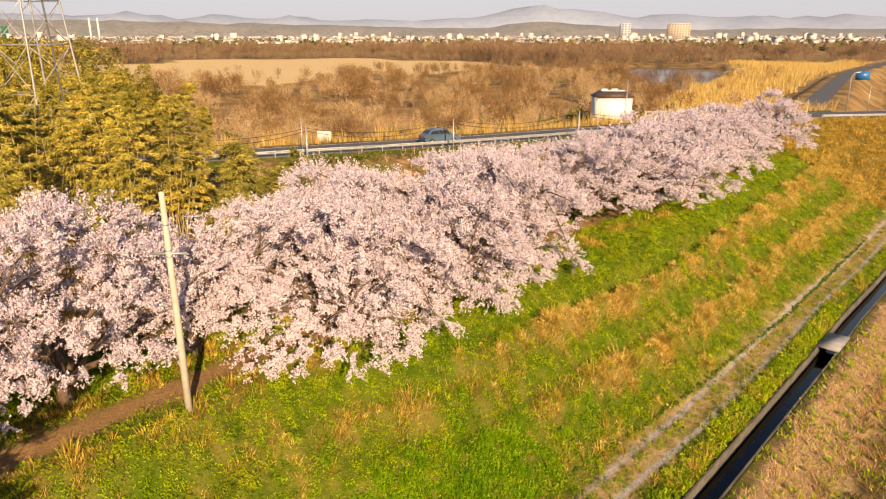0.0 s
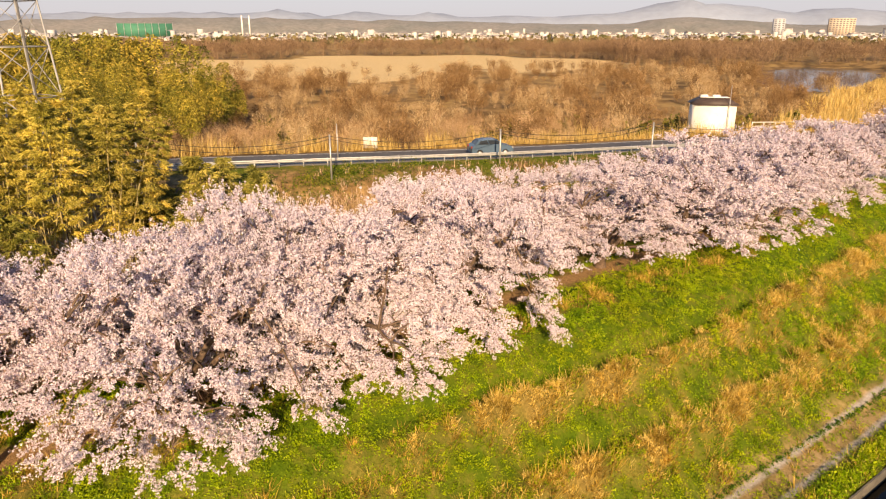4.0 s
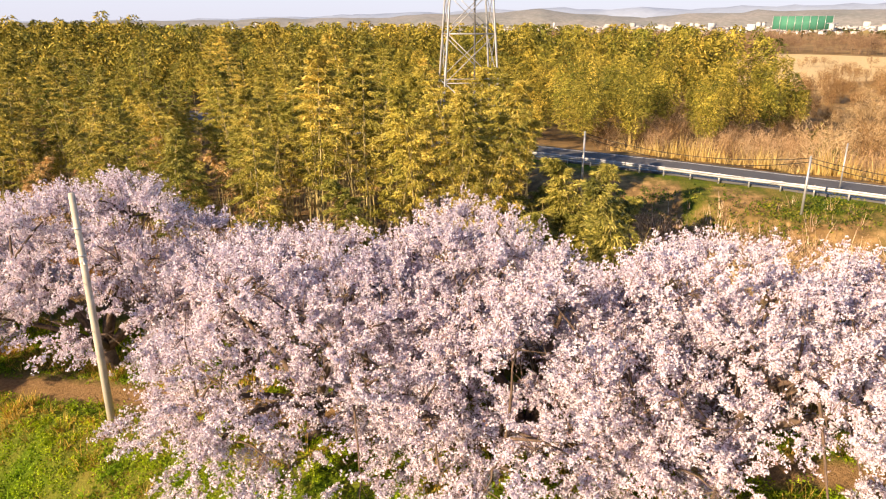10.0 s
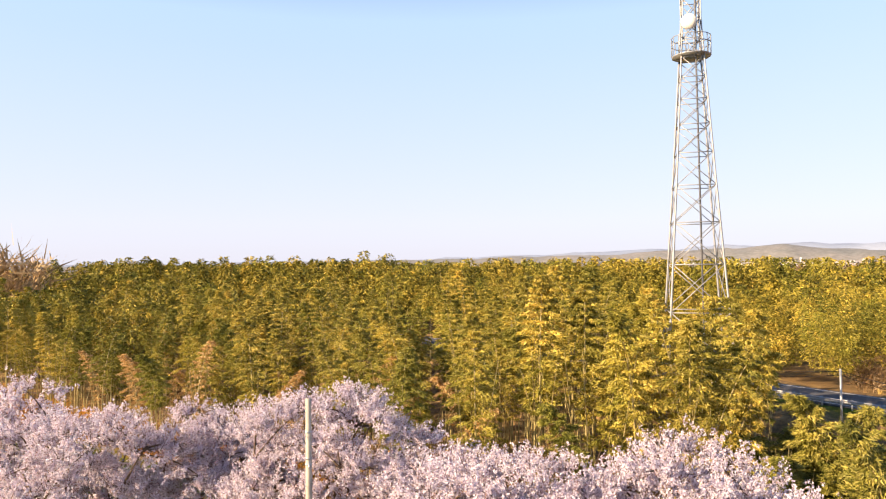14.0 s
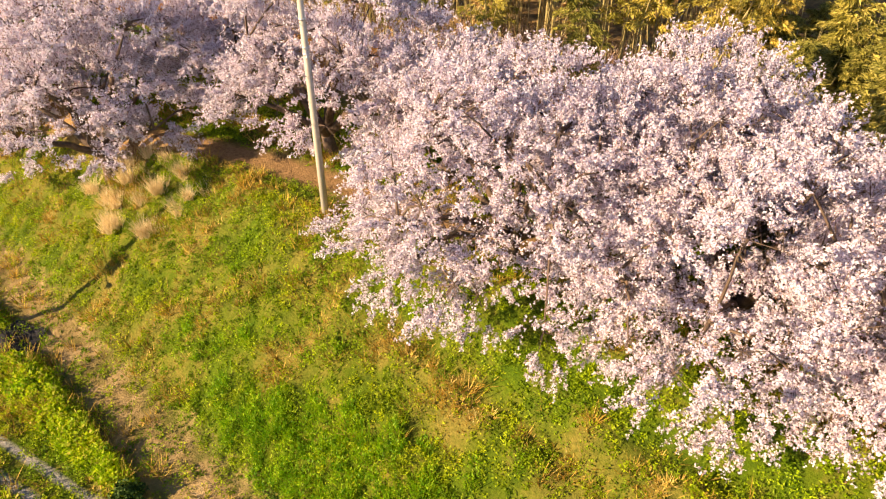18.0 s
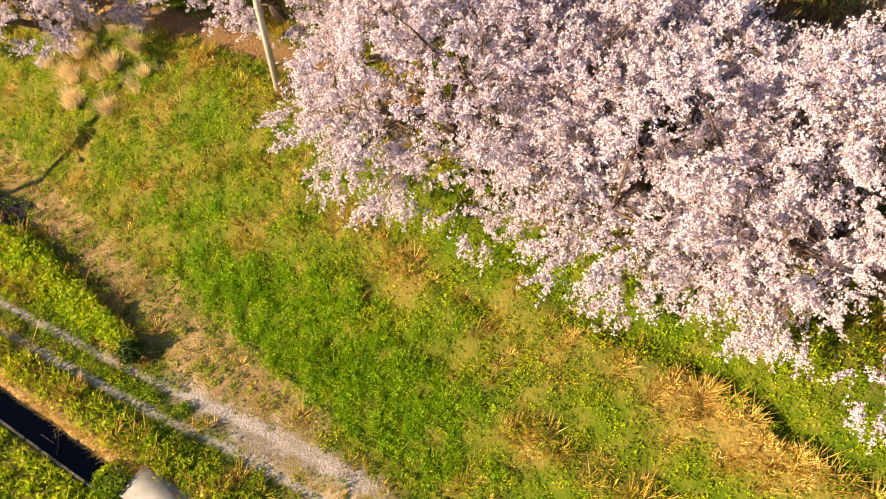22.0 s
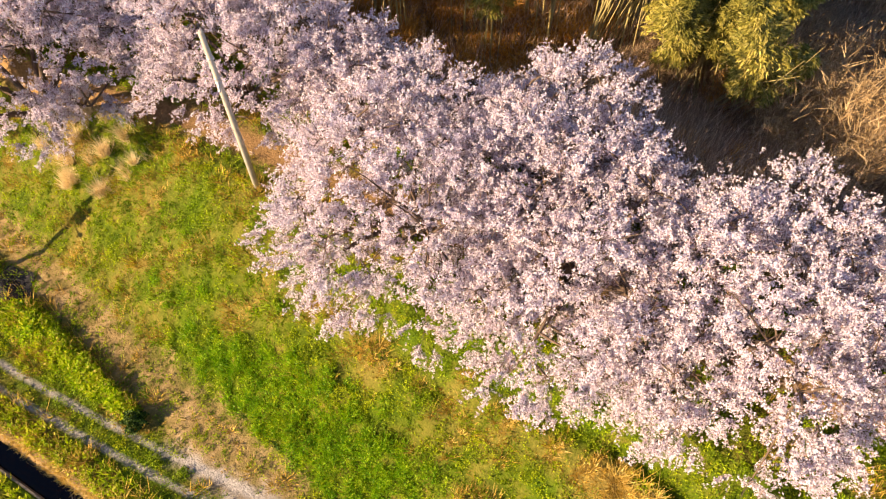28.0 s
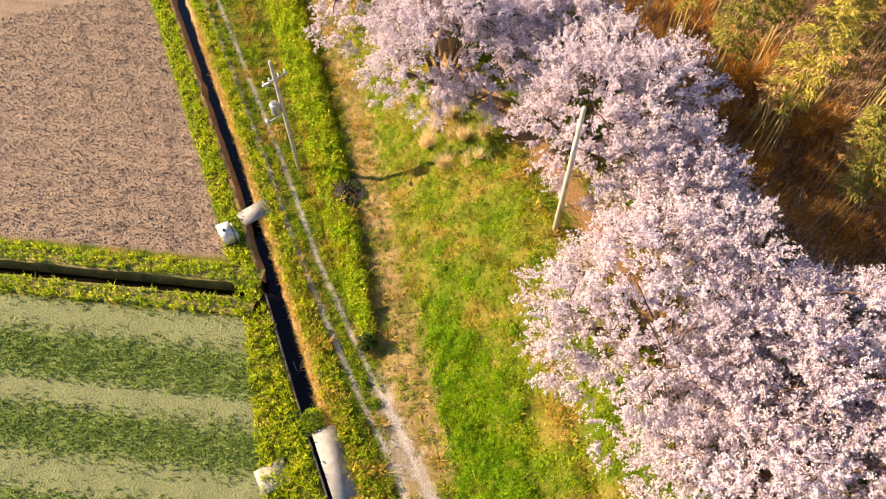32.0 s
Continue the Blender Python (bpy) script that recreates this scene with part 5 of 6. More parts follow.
belt = belt[(RIVER(belt[:, 0], belt[:, 1]) > 8) & (REED_FLAT(belt[:, 0], belt[:, 1]) < 0) & (np.abs(belt[:, 0] - SIDE_ROAD(belt[:, 1])) > 8) & (PALE(belt[:, 0], belt[:, 1]) < 6)]
thicket("far_bare_wood", belt, r.uniform(9, 14, len(belt)), foliage("far_bare_twigs", [(0.0, (0.12, 0.075, 0.05)), (0.6, (0.25, 0.16, 0.10)), (1.0, (0.36, 0.25, 0.15))], 0.1, 0.9), "belt of tall leafless trees across the plain", "wood")
roadside = scatter(r, (-85, 14), (-25, 84), 900, lambda x, y: (x < ROAD(y) - 8) & (x > ROAD(y) - 34) & clear_of_house(x, y) & (wave(x, y, 14, 93) > r.uniform(-0.8, 0.9, len(x))))
thicket("roadside_bushes", roadside, r.uniform(1.8, 4.6, len(roadside)), foliage("pale_tan_twigs", [(0.0, (0.34, 0.24, 0.12)), (0.5, (0.56, 0.42, 0.25)), (1.0, (0.70, 0.55, 0.36))], 0.2, 0.9, (0.12, (0.6, 0.5, 0.45), (1.15, 1.05, 1.0))), "rounded pale tan leafless bushes behind the river road", "scrub", FINE_PROTO)
# thicket in the dip behind the cherry trees
dip = scatter(r, (-31, 6), (-9, 40), 1000, lambda x, y: (x < EDGE(y) - 7.5) & (x > ROAD(y) + 13) & (wave(x, y, 6, 4) + r.uniform(-0.7, 0.7, len(x)) > -0.55) & (y > np.interp(x, [-31, -15], [12, 8])))
tall_bush = scatter(r, (-22, 16), (-14.5, 25), 34, lambda x, y: x < EDGE(y) - 12)
thicket("tan_bushes", tall_bush, r.uniform(3.4, 5.2, len(tall_bush)), TAN_TWIG, "tall pale tan leafless bushes in the dip below the road", "bushes", FINE_PROTO)
thicket("dry_thicket", dip, r.uniform(1.2, 3.0, len(dip)), foliage("grey_brown_twigs", [(0.0, (0.16, 0.10, 0.06)), (0.5, (0.34, 0.23, 0.14)), (1.0, (0.52, 0.38, 0.24))], 0.15, 0.9), "tangled grey-brown leafless thicket behind the cherry trees", "thicket", FINE_PROTO)
RUST = foliage("orange_dry_ferns", [(0.0, (0.36, 0.18, 0.03)), (0.6, (0.68, 0.36, 0.06)), (1.0, (0.80, 0.52, 0.16))], 0.35, 0.85, (0.5, (0.45, 0.4, 0.4), (1.2, 1.1, 1.0)))
edge = scatter(r, (-18, -70), (-6, 18), 500, lambda x, y: (x < np.interp(y, [-90, -20, 0, 9], [-6, -8.5, -10.5, -11.5])) & (x > np.interp(y, [-90, -20, 0, 9], [-12, -16, -19, -20])))
thicket("orange_undergrowth", edge, r.uniform(0.9, 2.6, len(edge)), RUST, "rust-orange dry undergrowth at the foot of the bamboo", "undergrowth", FINE_PROTO)


def blades(soup, r, x, y, z, tall, width, fan=0.6, n=5, spread=0.18):
    m = len(x)
    a = r.uniform(0, 2 * np.pi, (m, n))
    out = np.stack([np.cos(a), np.sin(a), np.zeros_like(a)], -1)
    h = tall[:, None] * r.uniform(0.6, 1.15, (m, n))
    root = np.stack([x, y, z], -1)[:, None] + out * (tall[:, None] * spread * r.uniform(0.3, 1.0, (m, n)))[..., None]
    tip = root + out * (h * fan * r.uniform(0.2, 1.0, (m, n)))[..., None] + np.stack([0 * h, 0 * h, h], -1)
    side = np.stack([-np.sin(a), np.cos(a), 0 * a], -1) * (width[:, None, None] if np.ndim(width) else width)
    v = np.stack([root - side, root + side, tip], 2).reshape(-1, 3)
    soup.add(v, np.arange(len(v)).reshape(-1, 3))


def mounds(soup, r, x, y, z, wide, high, n, leaf, slim=0.42):
    """Low mounds of small pointed leaves."""
    m = len(x)
    d = unit(r.normal(0, 1, (m, n, 3)))
    d[..., 2] = np.abs(d[..., 2])
    c = np.stack([x, y, z], -1)[:, None] + d * np.stack([wide, wide, high], -1)[:, None] * r.uniform(0.5, 1.0, (m, n, 1))
    u = unit(d * 0.6 + r.normal(0, 0.6, (m, n, 3)))
    c = c.reshape(-1, 3)
    soup.slivers(c, c + u.reshape(-1, 3) * (leaf * r.uniform(0.7, 1.5, (m * n, 1))), leaf * slim)


# tangled stalks in the dip and under the bamboo
STALK = foliage("grey_tan_stalks", [(0.0, (0.10, 0.06, 0.04)), (0.4, (0.40, 0.28, 0.19)), (0.75, (0.70, 0.55, 0.40)), (1.0, (0.88, 0.76, 0.60))], 0.25, 0.9, (0.35, (0.9, 0.84, 0.88), (1.2, 1.08, 0.95)))
tangle = scatter(r, (-34, 4), (-8, 45), 15000, lambda x, y: (x < EDGE(y) - 6.5) & (x > ROAD(y) + 11) & (y > np.interp(x, [-31, -14], [12, 6])))
s = Soup()
blades(s, r, tangle[:, 0], tangle[:, 1], land(tangle[:, 0], tangle[:, 1]), r.uniform(0.4, 1.5, len(tangle)) * (1 + 0.4 * wave(tangle[:, 0], tangle[:, 1], 2.5, 43)), 0.03, 1.2, 6, 0.4)
fans = scatter(r, (-15, 9), (-8, 26), 330, lambda x, y: (x < EDGE(y) - 7.5) & (x > EDGE(y) - 13.5))
blades(s, r, fans[:, 0], fans[:, 1], land(fans[:, 0], fans[:, 1]), r.uniform(1.5, 2.9, len(fans)), 0.013, 0.95, 34, 0.16)
floor_mess = scatter(r, (-26, -45), (-8, 7), 9000, lambda x, y: (x < EDGE(y) - 7.8) & (wave(x, y, 2.6, 95) > r.uniform(-1.1, 0.7, len(x))))
blades(s, r, floor_mess[:, 0], floor_mess[:, 1], land(floor_mess[:, 0], floor_mess[:, 1]), r.uniform(0.3, 1.3, len(floor_mess)), 0.018, 1.5, 8, 0.5)
verge = scatter(r, (-34, 14), (-14, 60), 1100, lambda x, y: (x > ROAD(y) + 4.5) & (x < ROAD(y) + 13) & (wave(x, y, 6, 46) > r.uniform(-1, 0.8, len(x))))
blades(s, r, verge[:, 0], verge[:, 1], land(verge[:, 0], verge[:, 1]), r.uniform(0.3, 1.3, len(verge)), 0.02, 0.8, 7, 0.3)
solo("dry_stalks", s, STALK, "tangled grey-tan dry stalks filling the dip", "dry stalks", "", "stuff")
verge = scatter(r, (-36, 12), (-12, 70), 6500, lambda x, y: (x > ROAD(y) + 4.2) & (x < ROAD(y) + 15) & (wave(x, y, 8, 47) > r.uniform(-0.9, 0.7, len(x))))
s = Soup()
mounds(s, r, verge[:, 0], verge[:, 1], land(verge[:, 0], verge[:, 1]), r.uniform(0.2, 0.5, len(verge)), r.uniform(0.2, 0.9, len(verge)), 14, 0.13)
solo("verge_weeds", s, foliage("verge_leaves", [(0.0, (0.02, 0.05, 0.005)), (0.5, (0.10, 0.16, 0.012)), (1.0, (0.30, 0.30, 0.04))], 0.25, 0.7, (0.15, (0.6, 0.7, 0.6), (1.2, 1.0, 0.9))), "dark rank weeds on the bank below the river road", "weeds", "", "stuff")
rusty = scatter(r, (-21, -60), (-7, 13), 12000, lambda x, y: (x < np.interp(y, [-90, -20, 0, 9], [-6, -8.5, -10.5, -11.5])) & (x > np.interp(y, [-90, -20, 0, 9], [-12, -17, -20, -21])) & (wave(x, y, 3.5, 44) > r.uniform(-1.2, 0.4, len(x))))
s = Soup()
blades(s, r, rusty[:, 0], rusty[:, 1], land(rusty[:, 0], rusty[:, 1]), r.uniform(0.3, 1.0, len(rusty)), 0.022, 1.3, 5, 0.5)
mounds(s, r, rusty[:, 0], rusty[:, 1], land(rusty[:, 0], rusty[:, 1]), r.uniform(0.2, 0.5, len(rusty)), r.uniform(0.3, 1.0, len(rusty)), 5, 0.14)
solo("rusty_undergrowth", s, RUST, "rust-orange dry stalks at the foot of the bamboo", "undergrowth", "", "stuff")


big = thing("bare_tree", -39.0, -123.0, -2.3, 0, "large spreading leafless tree beyond the bamboo wood", "tree")
proto = bare_bush(401, 21.0, 13.0, 26, 40)
part("trunk", Soup().tube([(0, 0, -0.3), (0.3, 0, 5), (0.8, 0.4, 10)], [0.6, 0.45, 0.2], 8).tube([(0.2, 0, 4), (-2.2, 1, 10), (-3.5, 1.5, 15)], [0.35, 0.25, 0.1], 7).tube([(0.4, 0.2, 6), (3.0, -1, 12), (4.0, -1.5, 16)], [0.3, 0.2, 0.08], 7), BARK, big)
part("crown", Soup().add(proto, np.arange(len(proto)).reshape(-1, 3)), TAN_TWIG, big)

# reeds along the far side of the road
reed = scatter(r, (-75, 12), (-12, 110), 26000, lambda x, y: (x < ROAD(y) - 4.8) & (x > ROAD(y) - 10.5 - 3 * wave(x, y, 20, 6)))
s = Soup()
blades(s, r, reed[:, 0], reed[:, 1], land(reed[:, 0], reed[:, 1]), r.uniform(0.7, 2.7, len(reed)) * (0.65 + 0.5 * wave(reed[:, 0], reed[:, 1], 7, 31)), 0.04, 0.6, 5, 0.3)
far_reed = scatter(r, (-150, 95), (-5, 380), 52000, lambda x, y: (REED_FLAT(x, y) + 2 * wave(x, y, 12, 88) > 0) & (RIVER(x, y) > 3))
blades(s, r, far_reed[:, 0], far_reed[:, 1], land(far_reed[:, 0], far_reed[:, 1]), r.uniform(1.2, 2.6, len(far_reed)), 0.09, 0.4, 4)
solo("reed_bed", s, REED, "tall straw-coloured reeds beside the river road", "reeds", "", "stuff")


PALE_STRAW = foliage("bent_straw_stalks", [(0.0, (0.52, 0.36, 0.07)), (0.6, (0.76, 0.56, 0.15)), (1.0, (0.86, 0.68, 0.26))], 0.25, 0.8)


def straw_share(x, y):
    """How much of the grass is dry, over the slope."""
    t = (x - EDGE(y)) / (TOE(y) - EDGE(y))
    north = smooth((y - 12) / 10)
    bands = (np.exp(-(((t - 0.36) / 0.09) ** 2)) + 0.85 * np.exp(-(((t - 0.68) / 0.09) ** 2))) * (0.8 + 0.5 * wave(x, y, 3.5, 33))
    lush = np.exp(-(((t - 0.82) / 0.2) ** 2)) * np.exp(-(((y - 5.5) / 5.5) ** 2)) + 0.7 * np.exp(-(((t - 0.12) / 0.10) ** 2)) * smooth((y - 2) / 6)
    patch = wave(x, y, 4.5, 12) * 0.5 + wave(x, y, 1.6, 13) * 0.4
    return np.clip(0.22 + 0.75 * patch - 0.12 * north + 0.7 * north * bands - 0.8 * lush + 0.5 * smooth((y - 72) / 14), 0, 1)


ground.data.attributes.new("straw", "FLOAT", "POINT").data.foreach_set("value", np.ascontiguousarray(np.where(np.abs(Y.ravel()) < 150, straw_share(X.ravel(), Y.ravel()), 0.3), float))
turf = scatter(r, (-13, -40), (15, 72), 165000, lambda x, y: (wave(x, y, 1.3, 14) + 0.6 * wave(x, y, 0.55, 16) + r.uniform(-0.8, 0.8, len(x)) > -0.75) & (x > EDGE(y) - 6) & (x < DITCH(y) - 0.75) & (r.random(len(x)) < np.clip(28 / np.maximum(np.hypot(x - 14, y - 14), 10), 0.25, 1)))
masks = ground_masks(turf[:, 0], turf[:, 1])
bare = np.maximum.reduce([masks["worn"] + 0.1, masks["tyre"] + 0.15, masks["gravel"]])
turf = turf[(bare + r.uniform(-0.35, 0.25, len(turf)) < 0) & ((masks["dirt"] < 0) | (r.random(len(turf)) < 0.4))]
dry = straw_share(turf[:, 0], turf[:, 1]) > r.uniform(0.1, 0.95, len(turf))
for flag, material, name, label in ((False, GRASS_GREEN, "green_grass", "fresh green spring grass and weeds on the levee slope"), (True, GRASS_DRY, "straw_grass", "dry straw-coloured grass on the levee slope")):
    p = turf[dry == flag]
    s = Soup()
    tall = r.uniform(0.10, 0.38, len(p)) ** 1.0 * np.clip(0.75 + 0.8 * wave(p[:, 0], p[:, 1], 1.3, 14) + 0.7 * wave(p[:, 0], p[:, 1], 0.6, 17), 0.2, 2.4) * (1.15 if flag else 1.0)
    if flag:
        blades(s, r, p[:, 0], p[:, 1], land(p[:, 0], p[:, 1]) - 0.02, tall, 0.017, 1.2, 11, 0.45)
    else:
        mounds(s, r, p[:, 0], p[:, 1], land(p[:, 0], p[:, 1]) - 0.03, 0.08 + 0.42 * tall, tall, 16, 0.07, 0.36)
    solo(name, s, material, label, "grass", "", "stuff")
# bent dry stalks lying in clumps along the slope
curl = scatter(r, (-8, -30), (9, 60), 9000, lambda x, y: straw_share(x, y) + 0.25 * wave(x, y, 0.9, 41) > 0.5 + r.uniform(-0.1, 0.15, len(x)))
curl = curl[(curl[:, 0] < TOE(curl[:, 1]) - 0.3) & (curl[:, 0] > EDGE(curl[:, 1]) + 0.4)]
s = Soup()
for shift in range(3):
    q = curl + r.normal(0, 0.06, curl.shape)
    blades(s, r, q[:, 0], q[:, 1], land(q[:, 0], q[:, 1]) + 0.02, r.uniform(0.12, 0.30, len(q)), 0.016, 1.5, 6, 0.5)
# arching straw clumps along the two terraces of the slope
tuft = scatter(r, (-18, 13), (9, 80), 10000, lambda x, y: (straw_share(x, y) + 0.3 * wave(x, y, 1.1, 42) > 0.55 + r.uniform(-0.1, 0.2, len(x))) & (x < TOE(y) - 0.5) & (x > EDGE(y) + 0.8))
grown = r.uniform(0.2, 0.45, len(tuft))
for _ in range(3):
    q = tuft + r.normal(0, 0.10, tuft.shape)
    blades(s, r, q[:, 0], q[:, 1], land(q[:, 0], q[:, 1]), grown * r.uniform(0.7, 1.1, len(q)), 0.012, 1.6, 11, 0.45)
north = curl[curl[:, 1] > 13]
mounds(s, r, north[:, 0], north[:, 1], land(north[:, 0], north[:, 1]), r.uniform(0.1, 0.3, len(north)), r.uniform(0.1, 0.4, len(north)), 22, 0.11, 0.16)
solo("bent_straw", s, PALE_STRAW, "bleached bent straw stalks lying in clumps on the slope", "straw", "", "stuff")
# Leaf strip added in place of a dark gutter line along the toe.
row = scatter(r, (2, 4), (14, 60), 60000, lambda x, y: np.abs(x - TOE(y) + 0.25) < 0.07)
s = Soup()
mounds(s, r, row[:, 0], row[:, 1], land(row[:, 0], row[:, 1]), r.uniform(0.06, 0.14, len(row)), r.uniform(0.05, 0.2, len(row)), 14, 0.06)
solo("gutter_line_strip", s, foliage("gutter_line_leaves", [(0.0, (0.015, 0.05, 0.004)), (0.6, (0.06, 0.13, 0.01)), (1.0, (0.14, 0.22, 0.02))], 0.2), "dark leaf strip put in for the gutter line at the foot of the slope", "weeds", "", "stuff")
lush = scatter(r, (2, -6), (9, 24), 13000, lambda x, y: (np.exp(-((((x - EDGE(y)) / (TOE(y) - EDGE(y)) - 0.80) / 0.20) ** 2)) * np.exp(-(((y - 6.5) / 6.0) ** 2)) + 0.35 * wave(x, y, 1.6, 71) > 0.42) & (x < TOE(y)))
s = Soup()
blades(s, r, lush[:, 0], lush[:, 1], land(lush[:, 0], lush[:, 1]) - 0.03, r.uniform(0.25, 0.5, len(lush)) * np.clip(0.9 + 0.9 * wave(lush[:, 0], lush[:, 1], 0.8, 72), 0.25, 2.0), 0.013, 0.75, 7, 0.35)
mounds(s, r, lush[:, 0], lush[:, 1], land(lush[:, 0], lush[:, 1]), r.uniform(0.1, 0.2, len(lush)), r.uniform(0.2, 0.45, len(lush)) * np.clip(0.9 + 0.9 * wave(lush[:, 0], lush[:, 1], 0.8, 72), 0.2, 2.0), 12, 0.085, 0.26)
solo("lush_grass", s, foliage("lush_grass_blades", [(0.0, (0.10, 0.26, 0.008)), (0.5, (0.24, 0.46, 0.014)), (1.0, (0.46, 0.60, 0.03))], 0.4, 0.5, (1.6, (0.5, 0.65, 0.5), (1.2, 1.1, 1.0))), "tall lush bright green grass at the foot of the levee", "grass", "", "stuff")
# weeds on the strip beside the farm track, the field banks and the ditch edges
strip = scatter(r, (3, -42), (30, 40), 95000, lambda x, y: ((RIDGE(x, y) > 0.12) & (y < 1.2)) | ((x > DITCH(y) + 0.65) & (x < DITCH(y) + 1.9 + 0.14 * np.maximum(y + 3, 0)) & ((y < 8) | (r.random(len(x)) < 0.15))) | ((x < DITCH(y) - 0.65) & (x > DITCH(y) - 1.7)) | ((np.abs(np.abs((x - 14.3) * 0.4064 + (y + 4.2) * 0.9137) - 1.0) < 0.5) & (x > 14.6)))
s = Soup()
blades(s, r, strip[:, 0], strip[:, 1], land(strip[:, 0], strip[:, 1]) + np.where(np.abs(np.abs((strip[:, 0] - 14.3) * 0.4064 + (strip[:, 1] + 4.2) * 0.9137) - 1.0) < 0.5, 0.08, 0.0), r.uniform(0.1, 0.34, len(strip)) * (1 + 0.5 * wave(strip[:, 0], strip[:, 1], 1.5, 18)), 0.025, 1.0, 5)
strip = strip[np.hypot(strip[:, 0] - 8.3, strip[:, 1] + 9.1) > 1.0]
leafy_spots = strip[r.random(len(strip)) < 0.75]
c = np.column_stack([leafy_spots + r.normal(0, 0.05, leafy_spots.shape), land(leafy_spots[:, 0], leafy_spots[:, 1]) + r.uniform(0.08, 0.42, len(leafy_spots))])
u = unit(r.normal(0, 1, c.shape) * [1, 1, 0.6])
w = unit(np.cross(u, r.normal(0, 1, c.shape)))
s.quads(c, u * r.uniform(0.03, 0.07, (len(c), 1)), w * r.uniform(0.02, 0.045, (len(c), 1)))
WEED = foliage("bank_weed_leaves", [(0.0, (0.20, 0.33, 0.008)), (0.4, (0.36, 0.50, 0.014)), (0.8, (0.50, 0.58, 0.03)), (1.0, (0.66, 0.58, 0.14))], 0.5, 0.6, (0.5, (0.85, 0.95, 0.8), (1.25, 1.1, 1.0)))
solo("bank_weeds", s, WEED, "rank green weeds along ditch and track", "weeds", "", "stuff")

hump = scatter(r, (6, -42), (12, 1), 26000, lambda x, y: (RIDGE(x, y) > 0.16) & (np.hypot(x - 8.3, y + 9.1) > 1.05))
s = Soup()
mounds(s, r, hump[:, 0], hump[:, 1], land(hump[:, 0], hump[:, 1]) - 0.04, r.uniform(0.12, 0.26, len(hump)), r.uniform(0.10, 0.34, len(hump)) * np.clip(1 + 0.7 * wave(hump[:, 0], hump[:, 1], 1.1, 19), 0.3, 1.8), 13, 0.10)
solo("ridge_weeds", s, foliage("ridge_weed_leaves", [(0.0, (0.10, 0.24, 0.008)), (0.45, (0.38, 0.54, 0.016)), (0.85, (0.60, 0.66, 0.04)), (1.0, (0.66, 0.60, 0.12))], 0.5, 0.6, (0.6, (0.75, 0.9, 0.7), (1.2, 1.05, 1.0))), "bright yellow-green weeds over the earth ridge", "weeds", "", "stuff")
lip = scatter(r, (10, -45), (15, 9), 60000, lambda x, y: np.abs(x - DITCH(y) + 0.62) < 0.2)
s = Soup()
blades(s, r, lip[:, 0], lip[:, 1], np.minimum(land(lip[:, 0], lip[:, 1]), LOW + 0.06) - 0.02, r.uniform(0.06, 0.22, len(lip)), 0.014, 2.0, 6, 0.6)
solo("lip_straw", s, PALE_STRAW, "dry straw overhanging the edge of the ditch", "straw", "", "stuff")

crop = scatter(r, (14, -14), (36, 12), 60000, lambda x, y: ground_masks(x, y)["green"] > 0)
crop = crop[ground_masks(crop[:, 0], crop[:, 1])["stripe"] + r.uniform(-0.5, 0.5, len(crop)) < 0.5]
s = Soup()
blades(s, r, crop[:, 0], crop[:, 1], land(crop[:, 0], crop[:, 1]), r.uniform(0.06, 0.16, len(crop)), 0.025, 1.4, 4)
solo("young_crop", s, foliage("young_crop_leaves", [(0.0, (0.08, 0.16, 0.02)), (0.5, (0.20, 0.30, 0.05)), (1.0, (0.36, 0.42, 0.12))], 0.35), "strips of young green crop in the field", "crop", "", "stuff")
clods = scatter(r, (15, -32), (34, -6), 30000, lambda x, y: ground_masks(x, y)["brown"] > 0.1)
s = Soup()
blades(s, r, clods[:, 0], clods[:, 1], land(clods[:, 0], clods[:, 1]) - 0.01, r.uniform(0.02, 0.09, len(clods)), 0.04, 0.5, 3)
solo("soil_clods", s, foliage("soil_clod", [(0.0, (0.14, 0.10, 0.08)), (0.6, (0.30, 0.23, 0.18)), (1.0, (0.42, 0.33, 0.26))], 0.0, 0.95), "loose brown clods on the tilled field", "soil", "", "stuff")
# cut straw and brush on the rough strip beyond the ditch
cut = scatter(r, (8, 8), (20, 60), 30000, lambda x, y: np.abs(x - DITCH(y) - 2.5 - 0.3 * wave(x, y, 4, 81)) < 1.25)
s = Soup()
blades(s, r, cut[:, 0], cut[:, 1], land(cut[:, 0], cut[:, 1]), r.uniform(0.06, 0.2, len(cut)), 0.016, 2.4, 5, 0.8)
solo("cut_straw", s, foliage("cut_straw_stalks", [(0.0, (0.42, 0.26, 0.11)), (0.6, (0.68, 0.46, 0.22)), (1.0, (0.84, 0.64, 0.38))], 0.2, 0.85), "raked band of pale cut straw beyond the ditch", "straw", "", "stuff")
brush = scatter(r, (10, 8), (34, 60), 15000, lambda x, y: (x > DITCH(y) + 3.2) & (x < DITCH(y) + 16))
s = Soup()
blades(s, r, brush[:, 0], brush[:, 1], land(brush[:, 0], brush[:, 1]), r.uniform(0.1, 0.45, len(brush)) * (1 + 0.6 * wave(brush[:, 0], brush[:, 1], 2, 82)), 0.018, 1.6, 6, 0.6)
solo("brown_brush", s, foliage("brown_brush_stalks", [(0.0, (0.07, 0.06, 0.015)), (0.35, (0.22, 0.20, 0.03)), (0.6, (0.40, 0.23, 0.08)), (1.0, (0.68, 0.46, 0.2))], 0.15, 0.9, (0.5, (0.5, 0.55, 0.5), (1.2, 1.0, 1.0))), "low brown and olive brush on rough ground", "brush", "", "stuff")
